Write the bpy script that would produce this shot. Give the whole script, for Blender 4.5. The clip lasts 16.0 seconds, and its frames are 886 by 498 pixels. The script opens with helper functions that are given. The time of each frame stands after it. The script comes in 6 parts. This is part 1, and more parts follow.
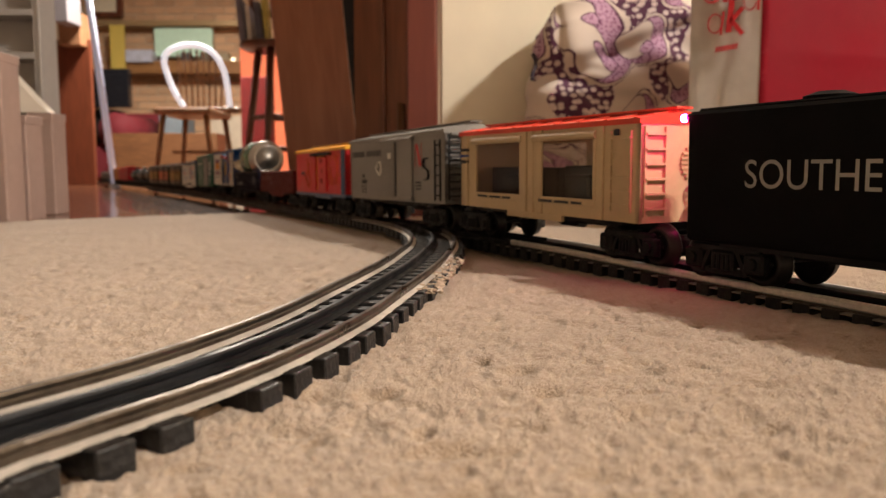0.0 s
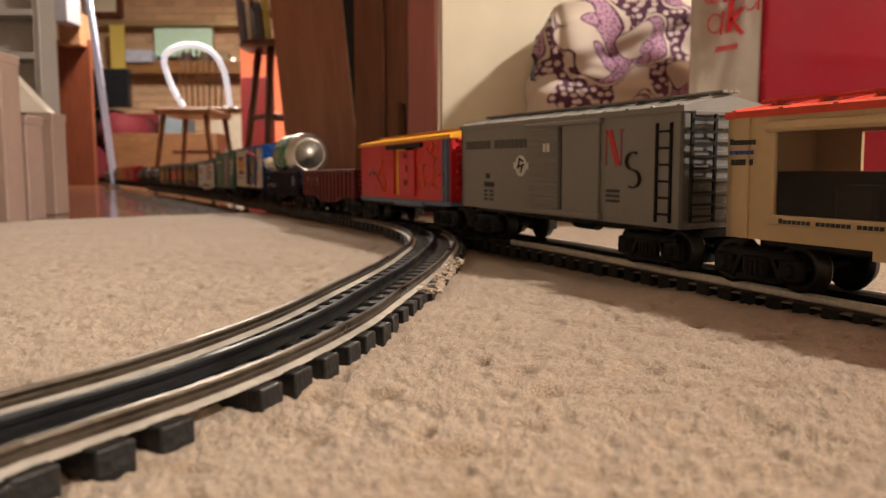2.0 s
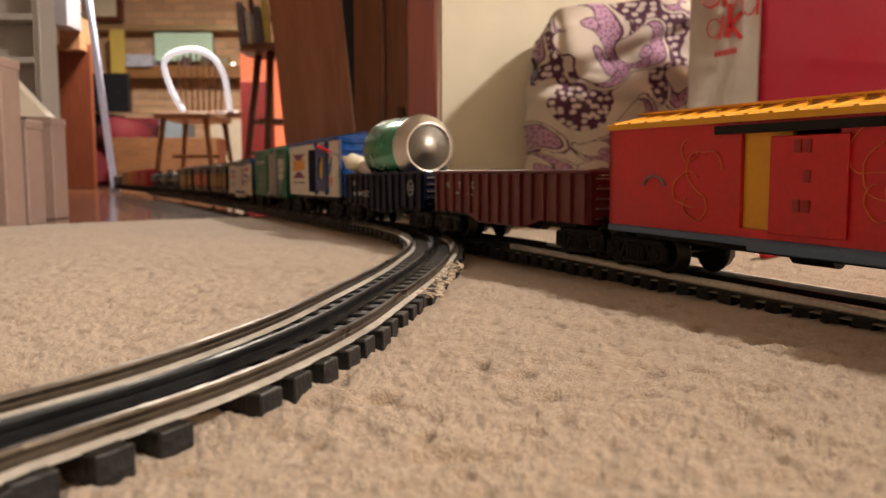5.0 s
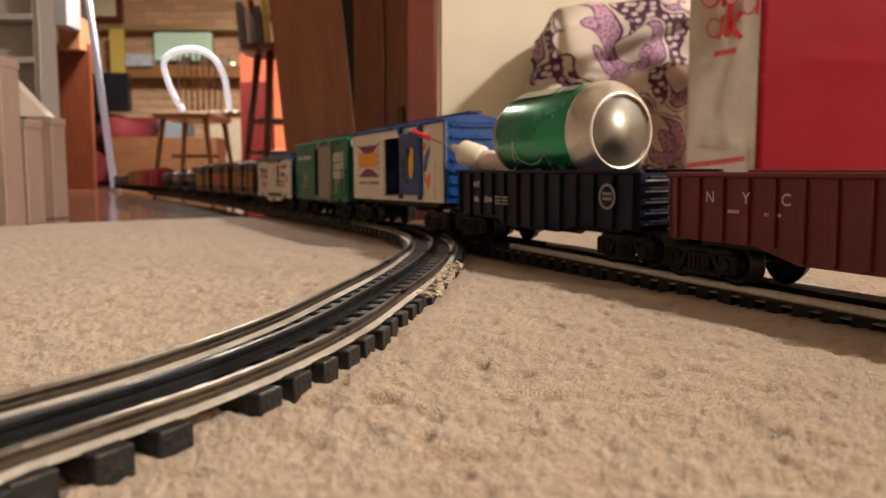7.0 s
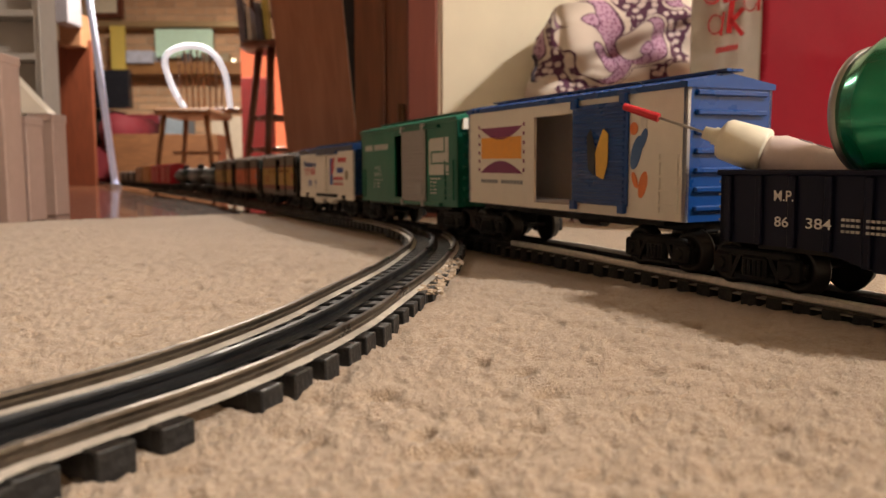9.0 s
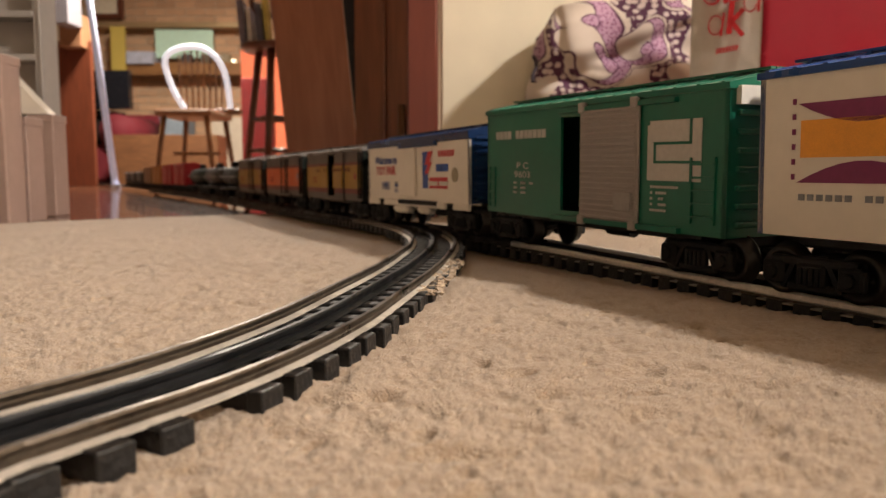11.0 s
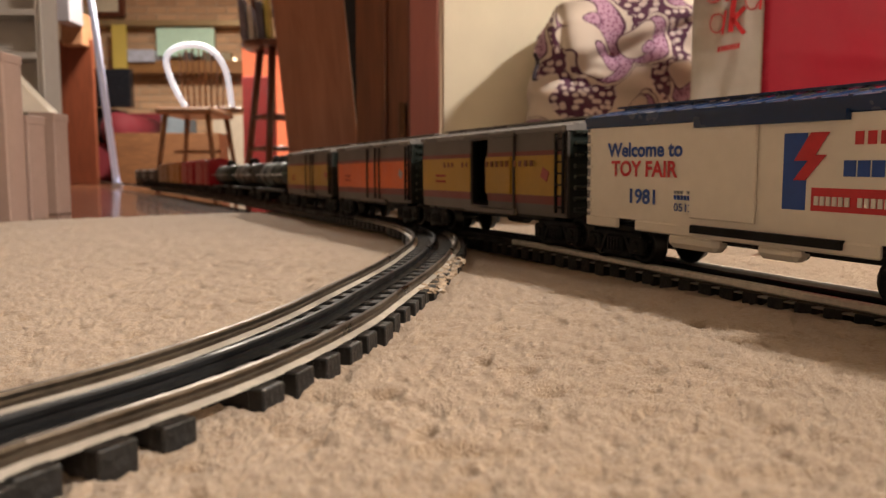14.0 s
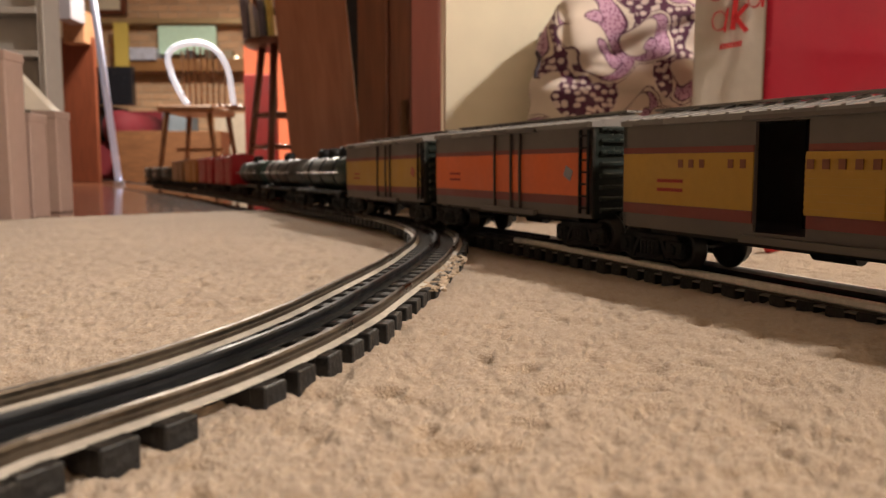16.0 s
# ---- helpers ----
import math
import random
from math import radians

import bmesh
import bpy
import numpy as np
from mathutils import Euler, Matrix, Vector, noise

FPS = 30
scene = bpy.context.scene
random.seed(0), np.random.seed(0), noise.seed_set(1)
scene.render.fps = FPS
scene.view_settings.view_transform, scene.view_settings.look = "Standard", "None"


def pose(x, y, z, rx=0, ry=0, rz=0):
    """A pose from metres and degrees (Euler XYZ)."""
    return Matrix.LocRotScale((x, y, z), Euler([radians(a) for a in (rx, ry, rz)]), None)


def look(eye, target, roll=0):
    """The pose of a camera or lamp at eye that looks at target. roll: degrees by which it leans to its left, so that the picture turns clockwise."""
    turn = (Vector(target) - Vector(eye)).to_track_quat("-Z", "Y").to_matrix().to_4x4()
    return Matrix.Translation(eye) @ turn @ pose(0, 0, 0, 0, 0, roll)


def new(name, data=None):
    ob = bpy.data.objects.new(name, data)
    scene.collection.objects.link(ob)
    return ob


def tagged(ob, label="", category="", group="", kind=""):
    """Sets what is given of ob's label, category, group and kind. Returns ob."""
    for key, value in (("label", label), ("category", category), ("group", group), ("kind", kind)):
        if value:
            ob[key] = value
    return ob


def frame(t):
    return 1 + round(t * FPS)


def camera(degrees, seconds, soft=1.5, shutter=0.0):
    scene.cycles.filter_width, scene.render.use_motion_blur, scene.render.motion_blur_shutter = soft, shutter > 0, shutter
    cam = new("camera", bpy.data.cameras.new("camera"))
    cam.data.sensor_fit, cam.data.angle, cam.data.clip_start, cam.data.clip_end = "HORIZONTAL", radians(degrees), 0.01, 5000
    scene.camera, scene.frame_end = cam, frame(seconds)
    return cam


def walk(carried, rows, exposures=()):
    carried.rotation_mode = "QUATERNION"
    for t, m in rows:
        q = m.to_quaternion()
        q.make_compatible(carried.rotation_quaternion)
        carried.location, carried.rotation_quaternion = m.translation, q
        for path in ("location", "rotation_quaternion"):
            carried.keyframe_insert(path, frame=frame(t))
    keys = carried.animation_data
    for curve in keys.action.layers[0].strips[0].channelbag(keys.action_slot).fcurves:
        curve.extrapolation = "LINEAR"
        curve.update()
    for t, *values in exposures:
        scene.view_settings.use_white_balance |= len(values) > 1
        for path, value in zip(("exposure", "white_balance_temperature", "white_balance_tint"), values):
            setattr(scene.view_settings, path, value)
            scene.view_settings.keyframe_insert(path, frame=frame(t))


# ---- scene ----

# ---------------------------------------------------------------- camera
cam = camera(61.0, 16.0, soft=1.4)
cam.data.dof.use_dof = True
cam.data.dof.focus_distance = 0.31
cam.data.dof.aperture_fstop = 18.0
FOC = 784 / math.tan(radians(30.5))
EYE = Vector((0.0, 0.0, 0.067))


def aim(dx, dy):
    """The camera's pose when the picture is shifted by a small shake."""
    yaw = math.degrees(dx / FOC)
    tilt = math.degrees(dy / FOC)
    return pose(EYE.x, EYE.y, EYE.z, 84.39 + tilt, 0, yaw)


SHAKE = [(0, 0, 0), (0.5, 0, -1.2), (1, 0, 0), (1.5, 0, -1), (2, 0, 0), (2.5, 0, 1.5), (3, -0.5, 7.5), (3.5, -0.7, 8), (4, -0.3, 6),
         (6.5, -1, 10.5), (7, -1, 7), (7.5, -0.3, 3), (8, 0.3, 0), (8.5, 1, -1), (9, 0.7, 1.5), (11.5, 0.8, 2.8), (12, 0.8, 3),
         (12.5, 1.5, 1.7), (13, 2.3, -0.4), (13.5, 2.3, -0.3), (14, 3, -0.5), (14.5, 2.8, 0.8), (15, 3.2, -0.8), (15.5, 5, -2.5), (16, 6, -4)]
walk(cam, [(t, aim(dx, dy)) for t, dx, dy in SHAKE], exposures=[(0, 0.0), (16, 0.0)])

# ---------------------------------------------------------------- light
world = bpy.data.worlds.new("night")
world.use_nodes = True
world.node_tree.nodes["Background"].inputs[0].default_value = (0.35, 0.42, 0.6, 1)
world.node_tree.nodes["Background"].inputs[1].default_value = 0.02
scene.world = world


def lamp(name, at, target, size, watts, colour):
    data = bpy.data.lights.new(name, "AREA")
    data.shape, data.size, data.energy, data.color = "DISK", size, watts, colour
    ob = new(name, data)
    ob.matrix_world = look(at, target)
    return ob


ROOM_LAMP = (2.42, -0.6, 2.36)
FAR_LAMP = (-1.7, 5.2, 2.34)
lamp("ceiling_bulb", ROOM_LAMP, (2.42, -0.6, 0), 0.34, 214, (1.0, 0.885, 0.78))
lamp("far_ceiling_bulb", FAR_LAMP, (-1.7, 5.2, 0), 0.5, 255, (1.0, 0.88, 0.76))

# ---------------------------------------------------------------- materials
MATS = {}


def mat(name, colour, rough=0.5, metal=0.0, vary=0.12, scale=40.0, bump=0.0, bump_scale=200.0, wear=0.0, island=0.0, obj_random=0.0, coat=0.0, spec=0.5):
    """A procedural surface: colour varied at two scales, fine relief, worn spots."""
    if name in MATS:
        return MATS[name]
    m = bpy.data.materials.new(name)
    m.use_nodes = True
    nt = m.node_tree
    bs = nt.nodes["Principled BSDF"]
    tc = nt.nodes.new("ShaderNodeTexCoord")
    n1 = nt.nodes.new("ShaderNodeTexNoise")
    n1.inputs["Scale"].default_value, n1.inputs["Detail"].default_value = scale, 5
    n2 = nt.nodes.new("ShaderNodeTexNoise")
    n2.inputs["Scale"].default_value, n2.inputs["Detail"].default_value = scale * 7.3, 3
    nt.links.new(tc.outputs["Object"], n1.inputs["Vector"])
    nt.links.new(tc.outputs["Object"], n2.inputs["Vector"])
    add = nt.nodes.new("ShaderNodeMath")
    add.operation = "ADD"
    nt.links.new(n1.outputs["Fac"], add.inputs[0])
    nt.links.new(n2.outputs["Fac"], add.inputs[1])
    value = add.outputs[0]
    if island or obj_random:
        src = nt.nodes.new("ShaderNodeNewGeometry").outputs["Random Per Island"] if island else nt.nodes.new("ShaderNodeObjectInfo").outputs["Random"]
        mul = nt.nodes.new("ShaderNodeMath")
        mul.operation = "MULTIPLY_ADD"
        mul.inputs[1].default_value = 2 * (island or obj_random)
        nt.links.new(src, mul.inputs[0])
        nt.links.new(value, mul.inputs[2])
        value = mul.outputs[0]
    top = 1.4 + 2 * (island or obj_random)
    mr = nt.nodes.new("ShaderNodeMapRange")
    mr.inputs["From Min"].default_value, mr.inputs["From Max"].default_value = 0.6, top
    mr.inputs["To Min"].default_value, mr.inputs["To Max"].default_value = 1 - vary, 1 + vary
    nt.links.new(value, mr.inputs["Value"])
    mix = nt.nodes.new("ShaderNodeVectorMath")
    mix.operation = "SCALE"
    mix.inputs[0].default_value = colour[:3]
    nt.links.new(mr.outputs[0], mix.inputs["Scale"])
    nt.links.new(mix.outputs[0], bs.inputs["Base Color"])
    rr = nt.nodes.new("ShaderNodeMapRange")
    rr.inputs["From Min"].default_value, rr.inputs["From Max"].default_value = 0.3, 0.7
    rr.inputs["To Min"].default_value, rr.inputs["To Max"].default_value = max(0.02, rough - 0.08), min(1, rough + 0.1 + wear)
    nt.links.new(n1.outputs["Fac"], rr.inputs["Value"])
    nt.links.new(rr.outputs[0], bs.inputs["Roughness"])
    bs.inputs["Metallic"].default_value = metal
    bs.inputs["Coat Weight"].default_value = coat
    bs.inputs["Specular IOR Level"].default_value = spec
    if bump:
        n3 = nt.nodes.new("ShaderNodeTexNoise")
        n3.inputs["Scale"].default_value, n3.inputs["Detail"].default_value = bump_scale, 4
        nt.links.new(tc.outputs["Object"], n3.inputs["Vector"])
        b = nt.nodes.new("ShaderNodeBump")
        b.inputs["Strength"].default_value, b.inputs["Distance"].default_value = min(1, bump), 0.002
        nt.links.new(n3.outputs["Fac"], b.inputs["Height"])
        nt.links.new(b.outputs[0], bs.inputs["Normal"])
    MATS[name] = m
    return m


def glow(name, colour, strength):
    if name in MATS:
        return MATS[name]
    m = mat(name, colour, 0.4)
    bs = m.node_tree.nodes["Principled BSDF"]
    bs.inputs["Emission Color"].default_value = (*colour, 1)
    bs.inputs["Emission Strength"].default_value = strength
    return m


def thin_plastic(name, colour):
    """Thin plastic that lets light through from behind."""
    m = mat(name, colour, 0.6, vary=0.1, scale=30)
    nt = m.node_tree
    tr = nt.nodes.new("ShaderNodeBsdfTranslucent")
    tr.inputs["Color"].default_value = (*[min(0.9, 2.1 * c) for c in colour], 1)
    mx = nt.nodes.new("ShaderNodeMixShader")
    mx.inputs[0].default_value = 0.8
    out = nt.nodes["Material Output"]
    nt.links.new(nt.nodes["Principled BSDF"].outputs[0], mx.inputs[1])
    nt.links.new(tr.outputs[0], mx.inputs[2])
    nt.links.new(mx.outputs[0], out.inputs["Surface"])
    return m


def wood(name, dark, light, scale=(1, 1, 9), rough=0.35, coat=0.2):
    """Grained wood: stretched noise along one axis."""
    if name in MATS:
        return MATS[name]
    m = bpy.data.materials.new(name)
    m.use_nodes = True
    nt = m.node_tree
    bs = nt.nodes["Principled BSDF"]
    tc = nt.nodes.new("ShaderNodeTexCoord")
    mp = nt.nodes.new("ShaderNodeMapping")
    mp.inputs["Scale"].default_value = scale
    nt.links.new(tc.outputs["Object"], mp.inputs[0])
    n1 = nt.nodes.new("ShaderNodeTexNoise")
    n1.inputs["Scale"].default_value, n1.inputs["Detail"].default_value, n1.inputs["Distortion"].default_value = 6, 8, 0.8
    nt.links.new(mp.outputs[0], n1.inputs["Vector"])
    ri = nt.nodes.new("ShaderNodeObjectInfo")
    ma = nt.nodes.new("ShaderNodeMath")
    ma.operation = "MULTIPLY_ADD"
    ma.inputs[1].default_value = 0.18
    nt.links.new(ri.outputs["Random"], ma.inputs[0])
    nt.links.new(n1.outputs["Fac"], ma.inputs[2])
    cr = nt.nodes.new("ShaderNodeValToRGB")
    cr.color_ramp.elements[0].position, cr.color_ramp.elements[0].color = 0.35, (*dark, 1)
    cr.color_ramp.elements[1].position, cr.color_ramp.elements[1].color = 0.8, (*light, 1)
    nt.links.new(ma.outputs[0], cr.inputs[0])
    nt.links.new(cr.outputs[0], bs.inputs["Base Color"])
    b = nt.nodes.new("ShaderNodeBump")
    b.inputs["Strength"].default_value, b.inputs["Distance"].default_value = 0.15, 0.001
    nt.links.new(n1.outputs["Fac"], b.inputs["Height"])
    nt.links.new(b.outputs[0], bs.inputs["Normal"])
    bs.inputs["Roughness"].default_value = rough
    bs.inputs["Coat Weight"].default_value = coat
    MATS[name] = m
    return m


# ---------------------------------------------------------------- mesh helpers
def mesh_of(name, bm, material, smooth=False):
    me = bpy.data.meshes.new(name)
    bmesh.ops.recalc_face_normals(bm, faces=bm.faces)
    bm.to_mesh(me)
    bm.free()
    if material:
        me.materials.append(material)
    if smooth:
        for p in me.polygons:
            p.use_smooth = True
    return me


def part(name, bm, material, parent=None, label="", smooth=False):
    ob = new(name, mesh_of(name, bm, material, smooth))
    ob.parent = parent
    return tagged(ob, label)


def thing(name, label, category, group="", kind=""):
    return tagged(new(name), label, category, group, kind)


def solid(name, bm, material, label, category, group="", kind="", smooth=False):
    return tagged(part(name, bm, material, None, "", smooth), label, category, group, kind)


def bx(bm, x0, x1, y0, y1, z0, z1, bevel=0.0, m=None):
    """A box between the given limits, with rounded edges where asked."""
    r = bmesh.ops.create_cube(bm, size=1.0)
    vs = r["verts"]
    for v in vs:
        v.co = Vector(((x0 + x1) / 2 + v.co.x * (x1 - x0), (y0 + y1) / 2 + v.co.y * (y1 - y0), (z0 + z1) / 2 + v.co.z * (z1 - z0)))
    if bevel:
        es = list({e for v in vs for e in v.link_edges})
        out = bmesh.ops.bevel(bm, geom=es, offset=bevel, segments=1, affect="EDGES", profile=0.5)
        vs = list({v for f in out["faces"] for v in f.verts} | {v for v in vs if v.is_valid})
    if m is not None:
        bmesh.ops.transform(bm, matrix=m, verts=vs)
    return vs


def box(*a, **k):
    bm = bmesh.new()
    bx(bm, *a, **k)
    return bm


def cyl(bm, a, b, r0, r1=None, n=14):
    """A round bar from a to b."""
    a, b = Vector(a), Vector(b)
    r1 = r0 if r1 is None else r1
    m = Matrix.Translation((a + b) / 2) @ (b - a).to_track_quat("Z", "Y").to_matrix().to_4x4()
    bmesh.ops.create_cone(bm, cap_ends=True, segments=n, radius1=r0, radius2=r1, depth=(b - a).length, matrix=m)
    return bm


def lathe(bm, profile, n=32, m=None):
    """A round body about z from (radius, height) pairs."""
    rings = []
    for r, z in profile:
        rings.append([bm.verts.new((r * math.cos(2 * math.pi * i / n), r * math.sin(2 * math.pi * i / n), z)) for i in range(n)])
    for a, b in zip(rings, rings[1:]):
        for i in range(n):
            bm.faces.new((a[i], a[(i + 1) % n], b[(i + 1) % n], b[i]))
    ring = profile[0] == profile[-1]
    if profile[0][0] > 1e-5 and not ring:
        bm.faces.new(rings[0])
    if profile[-1][0] > 1e-5 and not ring:
        bm.faces.new(rings[-1])
    if m is not None:
        bmesh.ops.transform(bm, matrix=m, verts=[v for r in rings for v in r])
    return bm


def sweep(bm, path, profile, closed=True, up=Vector((0, 0, 1))):
    """A bar of the given cross-section (side, up) along a path of points."""
    rings = []
    for i, p in enumerate(path):
        t = (path[min(i + 1, len(path) - 1)] - path[max(i - 1, 0)]).normalized()
        side = t.cross(up).normalized()
        u = side.cross(t)
        rings.append([bm.verts.new(p + side * a + u * b) for a, b in profile])
    k = len(profile)
    for a, b in zip(rings, rings[1:]):
        for i in range(k if closed else k - 1):
            bm.faces.new((a[i], a[(i + 1) % k], b[(i + 1) % k], b[i]))
    if closed:
        bm.faces.new(rings[0])
        bm.faces.new(rings[-1])
    return bm


def text_mesh(body, height, bold=0.012, width=None):
    """Letters of the built-in font as a mesh, lying in x and z and facing -y, from the left foot."""
    cu = bpy.data.curves.new("lettering", "FONT")
    cu.body, cu.size, cu.extrude, cu.resolution_u, cu.offset = body, 1.0, 0.0, 5, bold
    ob = bpy.data.objects.new("lettering", cu)
    scene.collection.objects.link(ob)
    me = bpy.data.meshes.new_from_object(ob.evaluated_get(bpy.context.evaluated_depsgraph_get()))
    bpy.data.objects.remove(ob)
    co = np.array([v.co[:] for v in me.vertices])
    lo, hi = co.min(0), co.max(0)
    k = height / 0.72
    kx = k if width is None else width / (hi[0] - lo[0])
    for v in me.vertices:
        v.co = ((v.co.x - lo[0]) * kx, 0.0, v.co.y * k)
    return me


def letters(body, x, z, y, height, material, parent, width=None, label="", slant=0.0, bold=0.012):
    me = text_mesh(body, height, bold, width)
    if slant:
        for v in me.vertices:
            v.co.x += v.co.z * slant
    me.materials.append(material)
    ob = new("lettering", me)
    ob.location = (x, y, z)
    ob.parent = parent
    return tagged(ob, label)


def bars(parent, material, x, z, y, cells, h, name="lettering", label="", pitch=None, fill=0.66):
    """Unreadable writing: one small plate for each letter; spaces in cells stay empty."""
    bm = bmesh.new()
    pitch = pitch or h * 0.8
    for i, c in enumerate(cells):
        if c != " ":
            bx(bm, x + i * pitch, x + i * pitch + pitch * fill, y - 0.0003, y + 0.0004, z, z + h * (0.92 if c == "#" else 0.7))
    return part(name, bm, material, parent, label)


def plate(parent, name, material, pts, y, label="", t=0.0004):
    """A thin plate on a side wall, outlined by (x, z) corners."""
    bm = bmesh.new()
    f = bm.faces.new([bm.verts.new((a, y, b)) for a, b in pts])
    r = bmesh.ops.extrude_face_region(bm, geom=[f])
    bmesh.ops.translate(bm, verts=[v for v in r["geom"] if isinstance(v, bmesh.types.BMVert)], vec=(0, t, 0))
    return part(name, bm, material, parent, label)


def pierced(bm, xs, zs, holes, y, t):
    """One wall sheet in x and z, t thick from y, with the cells named in holes left open."""
    grid = {(i, j): bm.verts.new((x, y, z)) for i, x in enumerate(xs) for j, z in enumerate(zs)}
    fs = [bm.faces.new((grid[i, j], grid[i + 1, j], grid[i + 1, j + 1], grid[i, j + 1])) for i in range(len(xs) - 1) for j in range(len(zs) - 1) if (i, j) not in holes]
    r = bmesh.ops.extrude_face_region(bm, geom=fs)
    bmesh.ops.translate(bm, verts=[v for v in r["geom"] if isinstance(v, bmesh.types.BMVert)], vec=(0, t, 0))
    return bm


# ---------------------------------------------------------------- plan: the line of the railway
D = Vector((-0.42947, 0.90308, 0))
N = Vector((0.90308, 0.42947, 0))
LINE_N = 0.314
GAUGE = 0.0335
LIE = [(-3.0, 0.0120), (0.1, 0.0122), (0.2, 0.0128), (0.31, 0.0145), (0.45, 0.0172), (0.55, 0.0178), (0.9, 0.0168), (1.3, 0.0165), (9.0, 0.0165)]


def rail_z(s):
    return float(np.interp(s, [a for a, _ in LIE], [b for _, b in LIE]))


def bend(s):
    """How far the line swings aside as it runs on into the next room."""
    u = max(0.0, s - 1.6)
    return 0.022 * u * u if u < 1.1 else 0.0266 + 0.0484 * (u - 1.1)


def on_line(s, n=LINE_N, z=0.0):
    p = D * s + N * (n - bend(s))
    return Vector((p.x, p.y, z))


RATE_T = [0, 1, 2, 3, 4, 6.5, 7.5, 8.5, 9.5, 11.5, 12.5, 13.5, 14.5, 16]
RATE_V = [0.1448, 0.1431, 0.1456, 0.1493, 0.1505, 0.15, 0.144, 0.1442, 0.1489, 0.1432, 0.1246, 0.129, 0.1419, 0.1487]


def gone(t):
    """How far the train has rolled after t seconds."""
    tt = np.linspace(0, t, 400)
    r = np.interp(tt, RATE_T, RATE_V)
    return float(((r[1:] + r[:-1]) / 2 * np.diff(tt)).sum()) if t > 0 else 0.0


RZ = math.degrees(math.atan2(-D.y, -D.x))


def car_pose(s, half):
    """A car's pose on the line: its base lies between its two trucks, on the rail head."""
    za, zb = rail_z(s + half), rail_z(s - half)
    pa, pb = on_line(s + half), on_line(s - half)
    p = (pa + pb) / 2
    p.z = (za + zb) / 2
    heading = math.degrees(math.atan2(pb.y - pa.y, pb.x - pa.x))
    pitch = math.degrees(math.atan2(za - zb, 2 * half))
    lean = float(np.interp(s, [0.1, 0.5, 0.9], [1.6, 0.8, 0.0]))
    return pose(p.x, p.y, p.z, 0, 0, heading) @ pose(0, 0, 0, lean, pitch, 0)

# ---------------------------------------------------------------- colours
M_CREAM_WALL = mat("cream_wall_paint", (0.78, 0.735, 0.585), 0.7, vary=0.05, scale=3, bump=0.15, bump_scale=90)
M_TAUPE_WALL = mat("taupe_wall_paint", (0.60, 0.53, 0.45), 0.7, vary=0.06, scale=3, bump=0.15, bump_scale=90)
M_CEIL = mat("ceiling_paint", (0.68, 0.64, 0.58), 0.8, vary=0.04, scale=2, bump=0.2, bump_scale=60)
M_BLACK = mat("black_plastic", (0.007, 0.007, 0.0075), 0.5, vary=0.3, scale=60, bump=0.1, wear=0.2)
M_BLACK.node_tree.nodes["Principled BSDF"].inputs["Specular IOR Level"].default_value = 0.25
M_TIE = mat("black_tie_plastic", (0.0055, 0.0055, 0.006), 0.42, vary=0.35, scale=90, bump=0.35, bump_scale=500, wear=0.2, obj_random=0.3)
M_RAIL = mat("worn_tin_rail", (0.62, 0.585, 0.53), 0.36, 0.55, vary=0.2, scale=35, bump=0.06, bump_scale=300, wear=0.25)
# Lighter copy of the tin, for the lit carpet the straight rails reflect.
M_BRIGHT = mat("brightened_rail", (0.78, 0.75, 0.70), 0.40, 0.55, vary=0.2, scale=45, wear=0.15)
# Dark reflections and underside shade of the tin rails, put into the colour.
M_HEAD = mat("rail_dark_reflection", (0.105, 0.086, 0.068), 0.30, 1.0, vary=0.35, scale=45, wear=0.2)
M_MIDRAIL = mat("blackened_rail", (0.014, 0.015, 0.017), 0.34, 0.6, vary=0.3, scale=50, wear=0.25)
M_STEEL = mat("wheel_steel", (0.35, 0.33, 0.30), 0.35, 1.0, vary=0.2, scale=120)
M_ALU = mat("bare_aluminium", (0.36, 0.345, 0.33), 0.46, 1.0, vary=0.08, scale=60, bump=0.05)
# Near-black colour for the shade inside cars with open doors.
M_INSIDE_SHADE = mat("interior_shade", (0.012, 0.010, 0.010), 0.6)

# ---------------------------------------------------------------- setting
CARPET_EDGE = [(-0.75, 0.98), (-0.56, 1.18), (-0.38, 1.33), (-0.25, 1.42), (-0.05, 1.45)]


